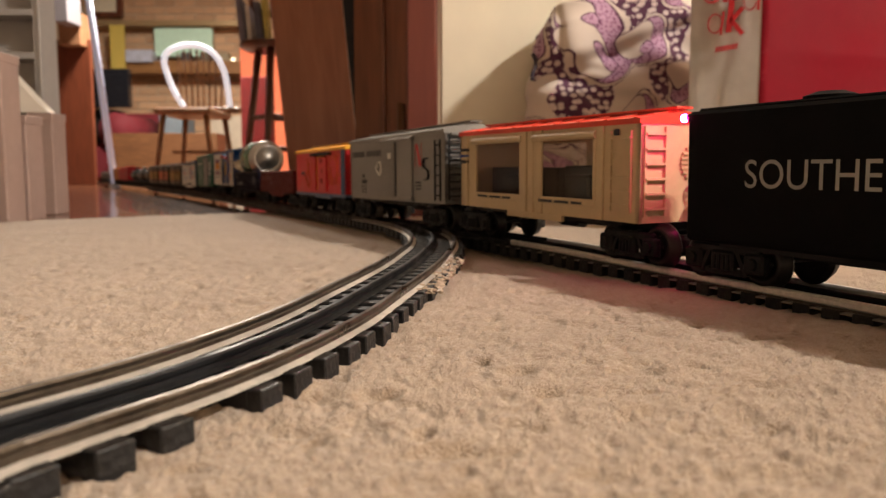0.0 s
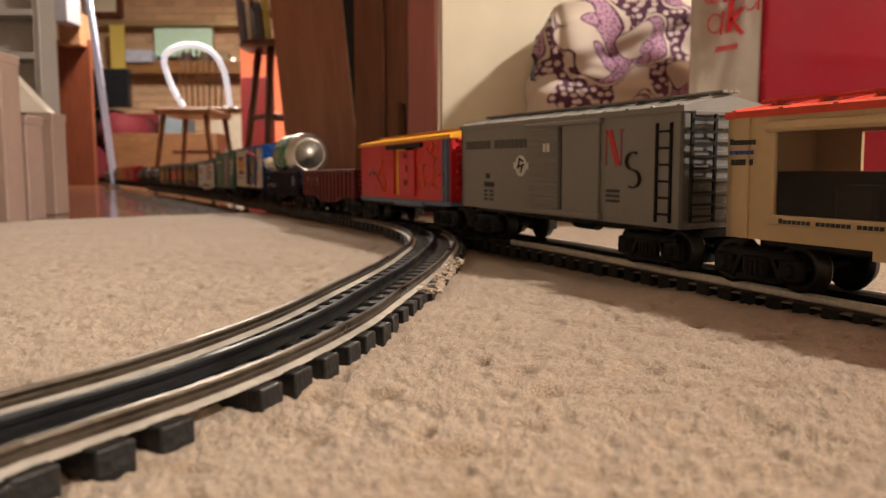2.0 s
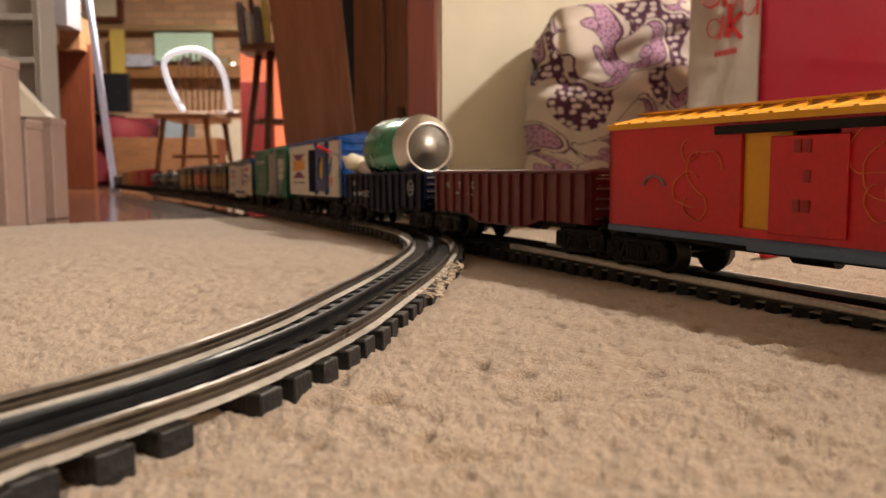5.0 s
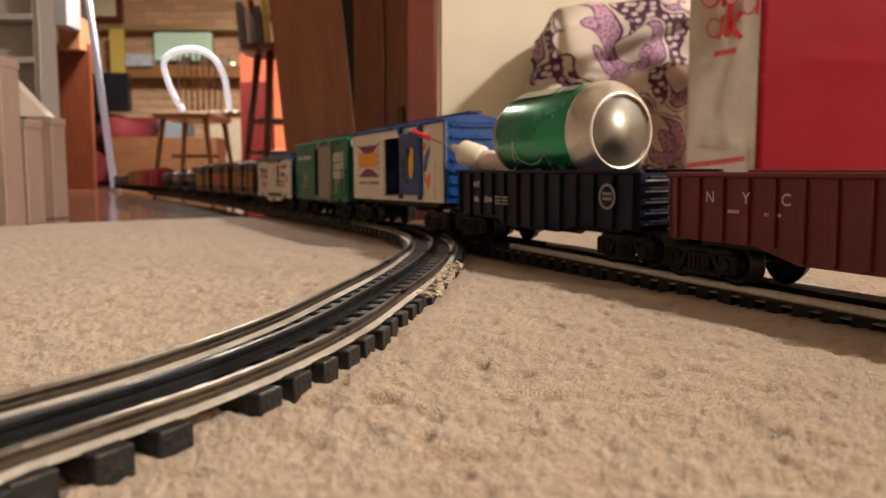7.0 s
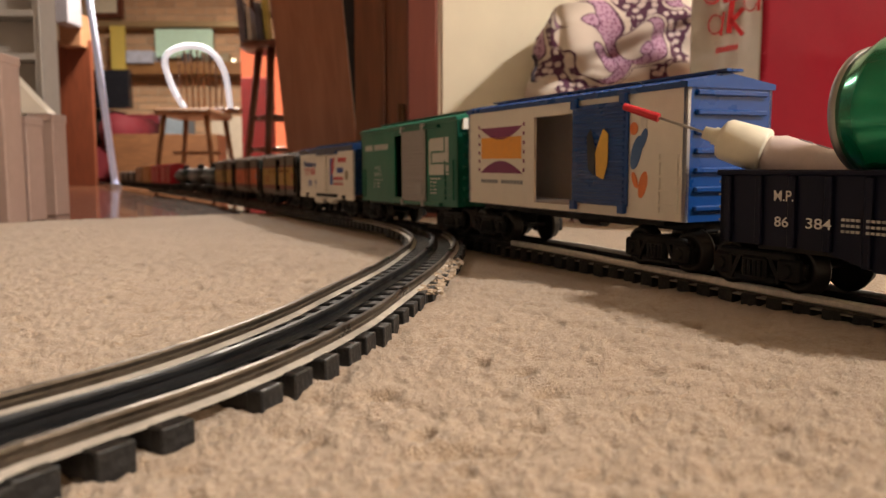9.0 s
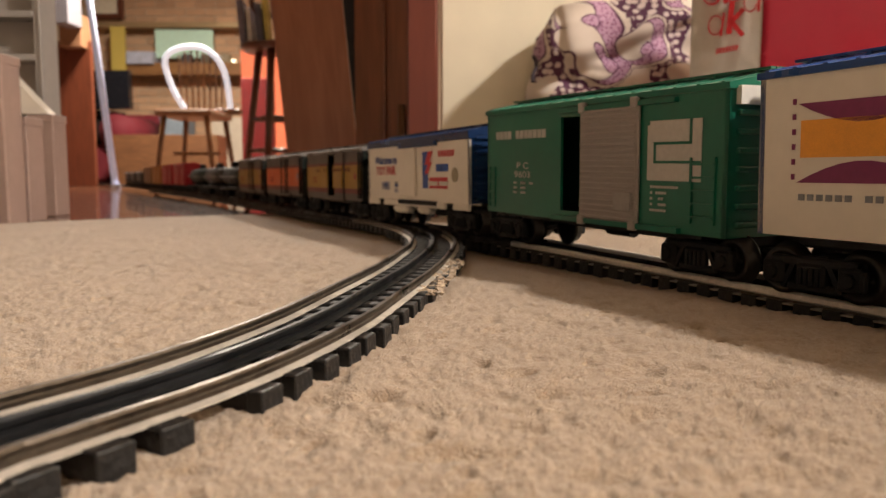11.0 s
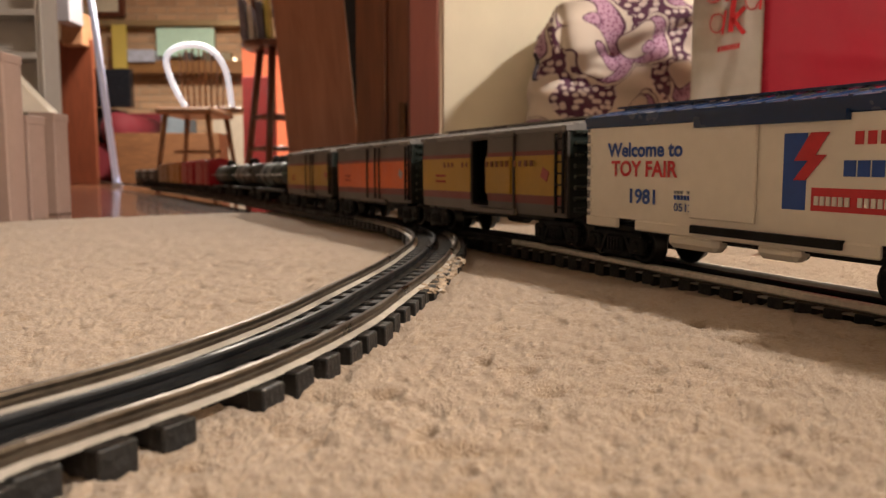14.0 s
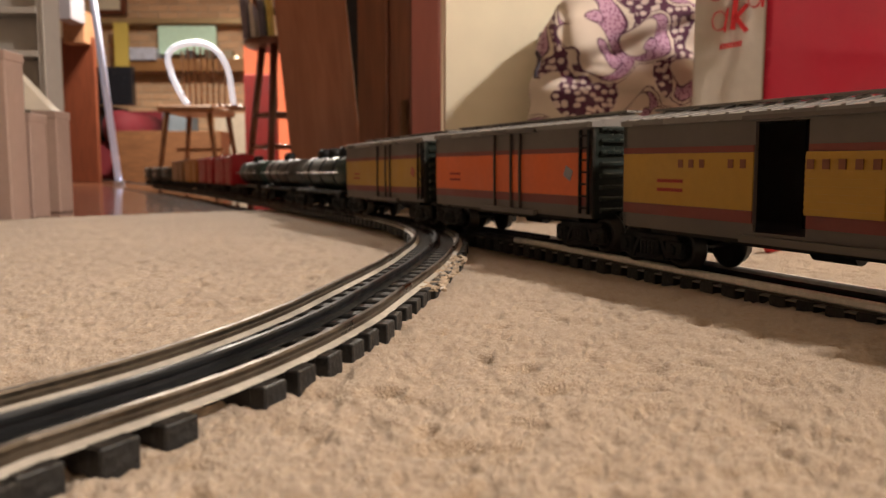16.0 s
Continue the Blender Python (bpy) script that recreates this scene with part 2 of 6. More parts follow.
def carpet_material():
    m = bpy.data.materials.new("beige_cut_pile")
    m.use_nodes = True
    nt = m.node_tree
    bs = nt.nodes["Principled BSDF"]
    geo = nt.nodes.new("ShaderNodeNewGeometry")
    big = nt.nodes.new("ShaderNodeTexNoise")
    big.inputs["Scale"].default_value, big.inputs["Detail"].default_value = 9, 4
    nt.links.new(geo.outputs["Position"], big.inputs["Vector"])
    fine = nt.nodes.new("ShaderNodeTexNoise")
    fine.inputs["Scale"].default_value, fine.inputs["Detail"].default_value = 520, 6
    nt.links.new(geo.outputs["Position"], fine.inputs["Vector"])
    a = nt.nodes.new("ShaderNodeMath")
    a.operation = "MULTIPLY_ADD"
    a.inputs[1].default_value = 0.10
    nt.links.new(geo.outputs["Random Per Island"], a.inputs[0])
    nt.links.new(fine.outputs["Fac"], a.inputs[2])
    b = nt.nodes.new("ShaderNodeMath")
    b.operation = "MULTIPLY_ADD"
    b.inputs[1].default_value = 0.5
    nt.links.new(big.outputs["Fac"], b.inputs[0])
    nt.links.new(a.outputs[0], b.inputs[2])
    cr = nt.nodes.new("ShaderNodeValToRGB")
    cr.color_ramp.elements[0].position, cr.color_ramp.elements[0].color = 0.55, (0.27, 0.188, 0.122, 1)
    cr.color_ramp.elements[1].position, cr.color_ramp.elements[1].color = 1.35, (0.54, 0.42, 0.296, 1)
    mr = nt.nodes.new("ShaderNodeMapRange")
    mr.inputs["From Min"].default_value, mr.inputs["From Max"].default_value = 0.5, 1.4
    nt.links.new(b.outputs[0], mr.inputs["Value"])
    cr.color_ramp.elements[0].position, cr.color_ramp.elements[1].position = 0.0, 1.0
    nt.links.new(mr.outputs[0], cr.inputs[0])
    nt.links.new(cr.outputs[0], bs.inputs["Base Color"])
    grain = nt.nodes.new("ShaderNodeTexNoise")
    grain.inputs["Scale"].default_value, grain.inputs["Detail"].default_value = 1500, 3
    nt.links.new(geo.outputs["Position"], grain.inputs["Vector"])
    bmp = nt.nodes.new("ShaderNodeBump")
    bmp.inputs["Strength"].default_value, bmp.inputs["Distance"].default_value = 1.0, 0.0014
    nt.links.new(grain.outputs["Fac"], bmp.inputs["Height"])
    nt.links.new(bmp.outputs[0], bs.inputs["Normal"])
    bs.inputs["Roughness"].default_value = 0.85
    bs.inputs["Subsurface Weight"].default_value = 0.15
    bs.inputs["Subsurface Radius"].default_value = (1.0, 0.8, 0.6)
    bs.inputs["Subsurface Scale"].default_value = 0.004
    bs.inputs["Sheen Weight"].default_value = 0.35
    bs.inputs["Sheen Roughness"].default_value = 0.5
    bs.inputs["Specular IOR Level"].default_value = 0.2
    return m


M_CARPET = carpet_material()


def edge_y(x):
    return float(np.interp(x, [a for a, _ in CARPET_EDGE], [b for _, b in CARPET_EDGE]))


def pile(x, y, keep=1.0):
    """Height of the carpet's surface: tufts of cut pile with gaps and soft hollows between them."""
    v = Vector((x, y, 0))
    n = x * N.x + y * N.y
    swell = (0.0042 + 0.0046 * min(1.0, max(0.0, (0.285 - n) / 0.10))) * min(1.0, max(0.0, (0.9 - y) / 0.5))
    s = x * D.x + y * D.y
    swell += 0.0024 * math.exp(-((n - 0.270) / 0.012) ** 2) * min(1.0, max(0.0, (0.34 - s) / 0.05))
    hollow = max(0.0, noise.noise(v * 75 + Vector((5, 3, 1))) - 0.16) * 0.0034
    hollow += max(0.0, noise.noise(v * 120 + Vector((2, 8, 4))) - 0.26) * 0.0048
    w = v + 0.0022 * Vector((noise.noise(v * 210), noise.noise(v * 210 + Vector((9, 1, 4))), 0))
    d = noise.voronoi(w * 235)[0]
    fine = min(1.0, 0.36 / max(y, 0.05)) ** 1.5
    tuft = 0.0013 * min(0.5, d[1] - d[0]) + 0.0005 * noise.noise(v * 330) + 0.0004 * noise.noise(v * 640)
    return keep * (swell + 0.0009 * noise.noise(v * 110) - hollow + 0.001 * noise.noise(v * 18) + fine * tuft)


def build_carpet():
    """One sheet: a fine fan of pile before the camera, plain carpet round it."""
    rows = [0.07]
    while rows[-1] < 1.44:
        rows.append(rows[-1] + 0.0013 + 0.0062 * max(0.0, rows[-1] - 0.12))
    cols = np.linspace(-0.66, 0.66, 560)
    verts, faces = [], []
    w = len(cols)
    for y in rows:
        for c in cols:
            x = c * (y + 0.02)
            yy = min(y, edge_y(x))
            past = y > edge_y(x)
            keep = min(1.0, max(0.0, (0.65 - abs(c)) / 0.03))
            verts.append((x, yy, -0.009 if past else pile(x, yy, keep)))
    for j in range(len(rows) - 1):
        for i in range(w - 1):
            a = j * w + i
            if verts[a][1] < verts[a + w][1] - 1e-6 or verts[a + 1][1] < verts[a + 1 + w][1] - 1e-6:
                faces.append((a, a + 1, a + 1 + w, a + w))
    # plain part of the room's carpet, joined to the fan's edges
    ends = []
    for idx, far in ((0, -3.2), (w - 1, 3.0)):
        base = len(verts)
        ends.append(base)
        for j in range(len(rows)):
            verts.append((far, verts[j * w + idx][1], 0.0))
        for j in range(len(rows)):
            verts.append(verts[j * w + idx])
        for j in range(len(rows) - 1):
            a, b = base + len(rows) + j, base + len(rows) + j + 1
            if verts[b][1] > verts[a][1]:
                faces.append((base + j, a, b, base + j + 1))
    k = len(verts)
    left, right = ends
    verts += [(-3.2, -3.4, 0.0), (3.0, -3.4, 0.0)]
    faces.append((k, k + 1, right, *range(w - 1, -1, -1), left))
    me = bpy.data.meshes.new("carpet")
    me.from_pydata(verts, [], faces)
    me.materials.append(M_CARPET)
    for p in me.polygons:
        p.use_smooth = True
    return tagged(new("carpet", me), "beige cut-pile wall-to-wall carpet under the toy railway", "carpet", kind="structure")


# centre line of the curved branch, as (s, n)
CURVE_SN = [(0.16, -0.03), (0.172, -0.0155), (0.196, 0.0165), (0.224, 0.045), (0.262, 0.0765), (0.308, 0.1085), (0.357, 0.142), (0.405, 0.173),
            (0.4526, 0.201), (0.52, 0.2385), (0.60, 0.272), (0.70, 0.298), (0.80, 0.3115), (0.88, 0.314)]


def curve_path():
    pts = [on_line(s, n) for s, n in CURVE_SN]
    pts = [Vector((-0.128, -0.30, 0)), Vector((-0.127, -0.12, 0)), Vector((-0.124, 0.0, 0)), Vector((-0.113, 0.07, 0))] + pts
    out = []
    for i in range(len(pts) - 1):
        p0, p1, p2, p3 = pts[max(i - 1, 0)], pts[i], pts[i + 1], pts[min(i + 2, len(pts) - 1)]
        k = max(3, int((p2 - p1).length / 0.008))
        for j in range(k):
            t = j / k
            out.append(0.5 * ((2 * p1) + (p2 - p0) * t + (2 * p0 - 5 * p1 + 4 * p2 - p3) * t * t + (3 * p1 - p0 - 3 * p2 + p3) * t ** 3))
    out.append(pts[-1])
    for p in out:
        s = p.dot(D)
        p.z = float(np.interp(s, [0.3, 0.55, 0.9], [0.0188, 0.0178, 0.0168]))
    return out


CURVE = curve_path()


def build_hardwood():
    base = solid("hardwood_floor", box(-6.5, 1.2, 0.9, 9.0, -0.06, -0.012), mat("floor_base", (0.12, 0.05, 0.02), 0.4),
                 "glossy reddish-brown hardwood floor of the next room", "floor", kind="structure")
    m = wood("floor_planks", (0.11, 0.045, 0.024), (0.22, 0.10, 0.055), (14, 1.2, 1), rough=0.16, coat=0.6)
    w, shared = 0.083, {}
    rng = random.Random(4)
    count = 0
    for i in range(-40, 8):
        x = i * w
        y = 0.92 - rng.random() * 0.5
        while y < 7.2:
            ln = rng.choice((0.7, 0.95, 1.2))
            if y + ln > 0.93 and x > -3.6 and count < 300 and not (x > 0.2 and y > 2):
                if ln not in shared:
                    shared[ln] = mesh_of("plank", box(0.0006, w - 0.0006, 0.0006, ln - 0.0006, -0.012, -0.006, bevel=0.0008), m)
                ob = new("plank", shared[ln])
                ob.location = (x, y, 0)
                ob.parent = base
                count += 1
            y += ln


def build_rooms():
    th = 0.12
    # wall behind the bags, its end at the doorway
    solid("wall_north", box(-0.005, 3.0, 1.26, 1.26 + th, -0.05, 2.44, bevel=0.004), M_CREAM_WALL, "plain cream painted wall behind the bags", "wall", kind="structure")
    solid("wall_header", box(-1.5, -0.005, 1.26, 1.26 + th, 2.08, 2.44), M_CREAM_WALL, "cream painted wall above the doorway", "wall", kind="structure")
    solid("wall_north_west", box(-3.2, -1.5, 1.26, 1.26 + th, -0.05, 2.44), M_CREAM_WALL, "cream painted wall beside the doorway", "wall", kind="structure")
    # Unseen walls and ceiling, toned to bounce lamp light onto the cars' near sides.
    solid("wall_east", box(3.0, 3.12, -3.5, 1.38, -0.05, 2.44), M_TAUPE_WALL, "unseen plain taupe wall, toned to bounce light", "wall", kind="structure")
    solid("wall_south", box(-3.3, 3.1, -3.52, -3.4, -0.05, 2.44), M_TAUPE_WALL, "unseen plain taupe wall, toned to bounce light", "wall", kind="structure")
    solid("wall_west", box(-3.32, -3.2, -3.5, 1.38, -0.05, 2.44), M_TAUPE_WALL, "unseen plain taupe wall, toned to bounce light", "wall", kind="structure")
    solid("ceiling", box(-3.3, 3.1, -3.5, 1.38, 2.44, 2.5), M_CEIL, "white painted ceiling", "ceiling", kind="structure")
    solid("subfloor", box(-3.3, 3.1, -3.5, 1.0, -0.1, -0.03), mat("subfloor", (0.3, 0.25, 0.2), 0.9), "bare boards under the carpet", "floor", kind="structure")
    # next room
    solid("far_ceiling", box(-6.5, 1.2, 1.38, 9.1, 2.44, 2.5), M_CEIL, "white painted ceiling of the next room", "ceiling", kind="structure")
    solid("far_wall_west", box(-6.6, -6.5, 1.3, 9.1, -0.05, 2.44), mat("tan_wall", (0.5, 0.36, 0.22), 0.7, vary=0.06, scale=3), "plain tan wall of the next room", "wall", kind="structure")
    solid("far_wall_east", box(1.2, 1.3, 1.3, 9.1, -0.05, 2.44), mat("tan_wall", (0.5, 0.36, 0.22)), "plain tan wall of the next room", "wall", kind="structure")


build_carpet()
build_hardwood()
build_rooms()

# lamps' fixtures
for at, lab in ((ROOM_LAMP, "round white glass ceiling lamp"), (FAR_LAMP, "round white glass ceiling lamp of the next room")):
    lt = thing("ceiling_lamp", lab, "lamp")
    lt.location = (at[0], at[1], 2.44)
    part("canopy", lathe(bmesh.new(), [(0.09, 0), (0.09, -0.02), (0.05, -0.03)]), M_ALU, lt)
    part("shade", lathe(bmesh.new(), [(0.05, -0.03), (0.12, -0.05), (0.13, -0.058), (0.12, -0.062), (0.05, -0.04)]), mat("opal_glass", (0.8, 0.78, 0.7), 0.3), lt)

# ---------------------------------------------------------------- track
HEAD_PROFILE = [(-0.0007, -0.0040), (-0.0006, -0.0026), (-0.0012, -0.0018), (-0.0013, -0.0006), (-0.0008, 0.0), (0.0008, 0.0), (0.0013, -0.0006), (0.0012, -0.0018), (0.0006, -0.0026), (0.0007, -0.0040)]
TUBE_PROFILE = [(-0.0012, -0.0041), (-0.0021, -0.0030), (-0.0021, -0.0010), (-0.0013, 0.0), (0.0013, 0.0), (0.0021, -0.0010), (0.0021, -0.0030), (0.0012, -0.0041)]
FOOT_PROFILE = [(-0.0032, -0.0046), (-0.0032, -0.0042), (-0.0007, -0.0037), (0.0007, -0.0037), (0.0032, -0.0042), (0.0032, -0.0046)]


def lay_rail(path, parent, centre=False):
    """One rail: a bright foot with a head on it, darkened for what it reflects."""
    r = part("centre_rail" if centre else "rail", sweep(bmesh.new(), path, FOOT_PROFILE), M_MIDRAIL if centre else (M_RAIL if parent.name.startswith("curved") else M_HEAD), parent, "blackened rail" if centre else "silvery worn tin rail")
    part("rail_head", sweep(bmesh.new(), path, HEAD_PROFILE if centre or parent.name.startswith("curved") else TUBE_PROFILE), M_MIDRAIL if centre else (M_HEAD if parent.name.startswith("curved") else M_BRIGHT), r)


def offset(path, d):
    out = []
    for i, p in enumerate(path):
        t = path[min(i + 1, len(path) - 1)] - path[max(i - 1, 0)]
        t.z = 0
        t.normalize()
        out.append(p + t.cross(Vector((0, 0, 1))) * d)
    return out


TIE_MESH = {}


def tie_mesh(ln):
    if ln not in TIE_MESH:
        bm = box(-ln / 2, ln / 2, -0.0042, 0.0042, -0.0130, -0.0046, bevel=0.0006)
        for a in (-ln / 2, ln / 2 - 0.0030):
            bx(bm, a - 0.0002, a + 0.0046, -0.0047, 0.0047, -0.0126, -0.0043, bevel=0.0004)
        TIE_MESH[ln] = mesh_of("tie", bm, M_TIE)
    return TIE_MESH[ln]


def put_tie(p, t, ln, parent, side=0.0, dz=0.0, twist=0.0):
    ob = new("tie", tie_mesh(ln))
    a = math.degrees(math.atan2(t.y, t.x)) - 90
    ob.matrix_basis = pose(p.x, p.y, p.z + dz, 0, 0, a + twist) @ pose(side, 0, 0)
    ob.parent = parent
    return ob


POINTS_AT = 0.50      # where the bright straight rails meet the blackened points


def build_track():
    main = thing("straight_track", "straight toy train track, tin rails on black ties", "toy track")
    path = [on_line(s, LINE_N, rail_z(s)) for s in np.concatenate([np.arange(-2.9, 0.0, 0.1), np.arange(0.0, 1.4, 0.02), np.arange(1.4, 7.4, 0.15)])]
    for d in (-GAUGE / 2, GAUGE / 2):
        line = offset(path, d)
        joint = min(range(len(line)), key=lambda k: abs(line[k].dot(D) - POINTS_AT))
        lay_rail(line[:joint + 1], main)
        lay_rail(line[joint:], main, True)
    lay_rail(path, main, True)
    for i, s in enumerate(np.arange(-0.5, 3.3, 0.0150)):
        p = on_line(s, LINE_N, rail_z(s))
        put_tie(p, D, 0.045, main, twist=math.sin(i * 7.1) * 0.8)
    # steel clips that shine between the ties
    for s in np.arange(-0.2, 0.52, 0.0150):
        ob = new("tie_clip", CLIP)
        p = on_line(s + 0.0075, LINE_N - 0.0205, rail_z(s) - 0.0056)
        ob.matrix_basis = pose(p.x, p.y, p.z, 0, 0, RZ)
        ob.parent = main
    branch = thing("curved_track", "curved toy train track of tin rails on black ties", "toy track")
    for d in (-GAUGE / 2, GAUGE / 2):
        lay_rail(offset(CURVE, d), branch)
    lay_rail(CURVE, branch, True)
    # ties: one is missing in front, denser in the turnout
    arc = [0.0]
    for a, b in zip(CURVE, CURVE[1:]):
        arc.append(arc[-1] + (b - a).length)
    mark = Vector((-0.0640, 0.1975, 0))
    start = arc[min(range(len(CURVE)), key=lambda k: (CURVE[k].xy - mark.xy).length)]
    places = [start + 0.0155 * k for k in range(0, 40)] + [start - 0.0285 - 0.0152 * k for k in range(0, 14)]
    for a in places:
        k = int(np.searchsorted(arc, a))
        if 1 <= k < len(CURVE) and CURVE[k].dot(D) < 0.64:
            u = (a - arc[k - 1]) / (arc[k] - arc[k - 1])
            t = (CURVE[k] - CURVE[k - 1]).normalized()
            put_tie(CURVE[k - 1].lerp(CURVE[k], u), t, 0.045, branch, side=random.uniform(-0.001, 0.001), twist=random.uniform(-1.2, 1.2))
    # open turnout ties on the inner side
    for k in range(9):
        s = 0.60 + k * 0.0150
        put_tie(on_line(s, LINE_N - 0.004 - 0.010 * (1 - k / 9), 0.0172), D, 0.060, branch)


CLIP = mesh_of("tie_clip", box(-0.003, 0.003, -0.002, 0.002, 0, 0.0008), M_STEEL)
build_track()

# ---------------------------------------------------------------- rolling stock
WHEELS = []
CARS = []
R_WHEEL = 0.0115


def wheel_set_mesh():
    bm = bmesh.new()
    rot = pose(0, 0, 0, 90, 0, 0)
    for sgn in (-1, 1):
        prof = [(0.0, 0.0135), (0.0095, 0.0135), (0.0132, 0.0142), (0.0132, 0.0152), (R_WHEEL, 0.0160), (R_WHEEL - 0.0004, 0.0205), (0.0085, 0.0208), (0.0075, 0.0195), (0.0035, 0.0195), (0.003, 0.021), (0.0, 0.021)]
        lathe(bm, [(r, z * sgn) for r, z in prof], 20, rot)
        for k in range(5):
            a = k * 2 * math.pi / 5
            cyl(bm, (0.0055 * math.cos(a), -0.0200 * sgn, 0.0055 * math.sin(a)), (0.0055 * math.cos(a), -0.0206 * sgn, 0.0055 * math.sin(a)), 0.0012, n=6)
    cyl(bm, (0, -0.02, 0), (0, 0.02, 0), 0.0015, n=8)
    return mesh_of("wheel_set", bm, mat("wheel_black", (0.03, 0.028, 0.027), 0.38, 0.7, vary=0.3, scale=150), True)


def side_frame_mesh(sgn):
    """Arch-bar side frame: two journal boxes, top and bottom bars, springs."""
    bm = bmesh.new()
    y0, y1 = (-0.0262, -0.0225) if sgn < 0 else (0.0225, 0.0262)
    yo = y0 - 0.0012 if sgn < 0 else y1 + 0.0012
    for x in (-0.0195, 0.0195):
        bx(bm, x - 0.0060, x + 0.0060, min(y0, yo), max(y1, yo), 0.0060, 0.0165, bevel=0.0012)
        cyl(bm, (x, yo, 0.0112), (x, yo + sgn * 0.0012, 0.0112), 0.0034, 0.0028, n=10)
    bx(bm, -0.022, 0.022, y0, y1, 0.0148, 0.0192, bevel=0.001)
    bx(bm, -0.0125, 0.0125, y0, y1, 0.0035, 0.0075, bevel=0.001)
    for x in (-0.0125, 0.0125):
        bx(bm, -0.0012, 0.0012, y0, y1, -0.0065, 0.0065, m=pose(x * 0.95, 0, 0.0105, 0, -28 if x > 0 else 28, 0))
    bx(bm, -0.0075, 0.0075, min(y0, yo), max(y1, yo), 0.006, 0.0165, bevel=0.0012)
    for x in (-0.0045, -0.0015, 0.0015, 0.0045):
        cyl(bm, (x, yo, 0.0070), (x, yo, 0.0145), 0.0012, n=6)
    return mesh_of("side_frame", bm, M_BLACK)


def truck_mesh():
    bm = bmesh.new()
    bx(bm, -0.006, 0.006, -0.0225, 0.0225, 0.012, 0.0195, bevel=0.0008)
    cyl(bm, (0, 0, 0.0190), (0, 0, 0.028), 0.006, n=12)
    return mesh_of("truck", bm, M_BLACK)


def coupler_mesh():
    bm = bmesh.new()
    bx(bm, 0, 0.040, -0.004, 0.004, 0.0095, 0.0135, bevel=0.0008)
    bx(bm, 0.036, 0.050, -0.007, 0.0075, 0.0075, 0.0175, bevel=0.002)
    bx(bm, 0.047, 0.053, -0.0075, -0.0025, 0.0085, 0.0165, bevel=0.0015)
    bx(bm, 0.020, 0.026, -0.008, 0.008, 0.0035, 0.0095, bevel=0.001)
    return mesh_of("coupler", bm, M_BLACK)


WHEEL_ME, TRUCK_ME, COUPLER_ME = wheel_set_mesh(), truck_mesh(), coupler_mesh()
FRAME_ME = [side_frame_mesh(-1), side_frame_mesh(1)]


def running_gear(car, L, spin, inset):
    """Two trucks with their wheels and couplers under a car."""
    for sgn in (-1, 1):
        x = sgn * (L / 2 - inset)
        tr = new("truck", TRUCK_ME)
        tr.parent, tr.location = car, (x, 0, 0)
        for me in FRAME_ME:
            new("side_frame", me).parent = tr
        for wx in (-0.0195, 0.0195):
            w = new("wheel_set", WHEEL_ME)
            w.parent = tr
            w.location = (wx, 0, R_WHEEL)
            if spin:
                WHEELS.append((w, wx))
        c = new("coupler", COUPLER_ME)
        c.parent = car
        c.matrix_basis = pose(x, 0, 0, 0, 0, 0 if sgn > 0 else 180)
        c.scale = ((inset + 0.012) / 0.053, 1, 1)


def start_car(name, label, category, far, near, spin=True):
    car = thing(name, label, category, "cars of the toy train")
    L = far - near
    CARS.append((car, (far + near) / 2, L / 2 - 0.05))
    running_gear(car, L, spin, L / 2 - 0.097)
    return car, L


def ribbed_end(car, L, sgn, W, z0, z1, material, ribs, peak=0.006, label=""):
    """A car end: a gabled plate with raised horizontal ribs."""
    bm = bmesh.new()
    x0, x1 = sorted((sgn * (L / 2 - 0.003), sgn * L / 2))
    pts = [(-W / 2, z0), (W / 2, z0), (W / 2, z1), (0, z1 + peak), (-W / 2, z1)]
    f = bm.faces.new([bm.verts.new((x0, a, b)) for a, b in pts])
    r = bmesh.ops.extrude_face_region(bm, geom=[f])
    bmesh.ops.translate(bm, verts=[v for v in r["geom"] if isinstance(v, bmesh.types.BMVert)], vec=(x1 - x0, 0, 0))
    xo, ribs_at = sgn * L / 2, []
    for i in range(ribs):
        z = z0 + (z1 - z0) * (i + 0.7) / (ribs + 0.2)
        ribs_at.append((min(xo - 0.001, xo + sgn * 0.0022), max(xo + 0.001, xo + sgn * 0.0022) if sgn > 0 else xo + 0.001, z))
    e = part("end_panel", bm, material, car, label)
    for a, b, z in ribs_at:
        part("rib", box(a, b, -W / 2 + 0.005, W / 2 - 0.005, z - 0.0015, z + 0.0015, bevel=0.0007), material, e)
    return e


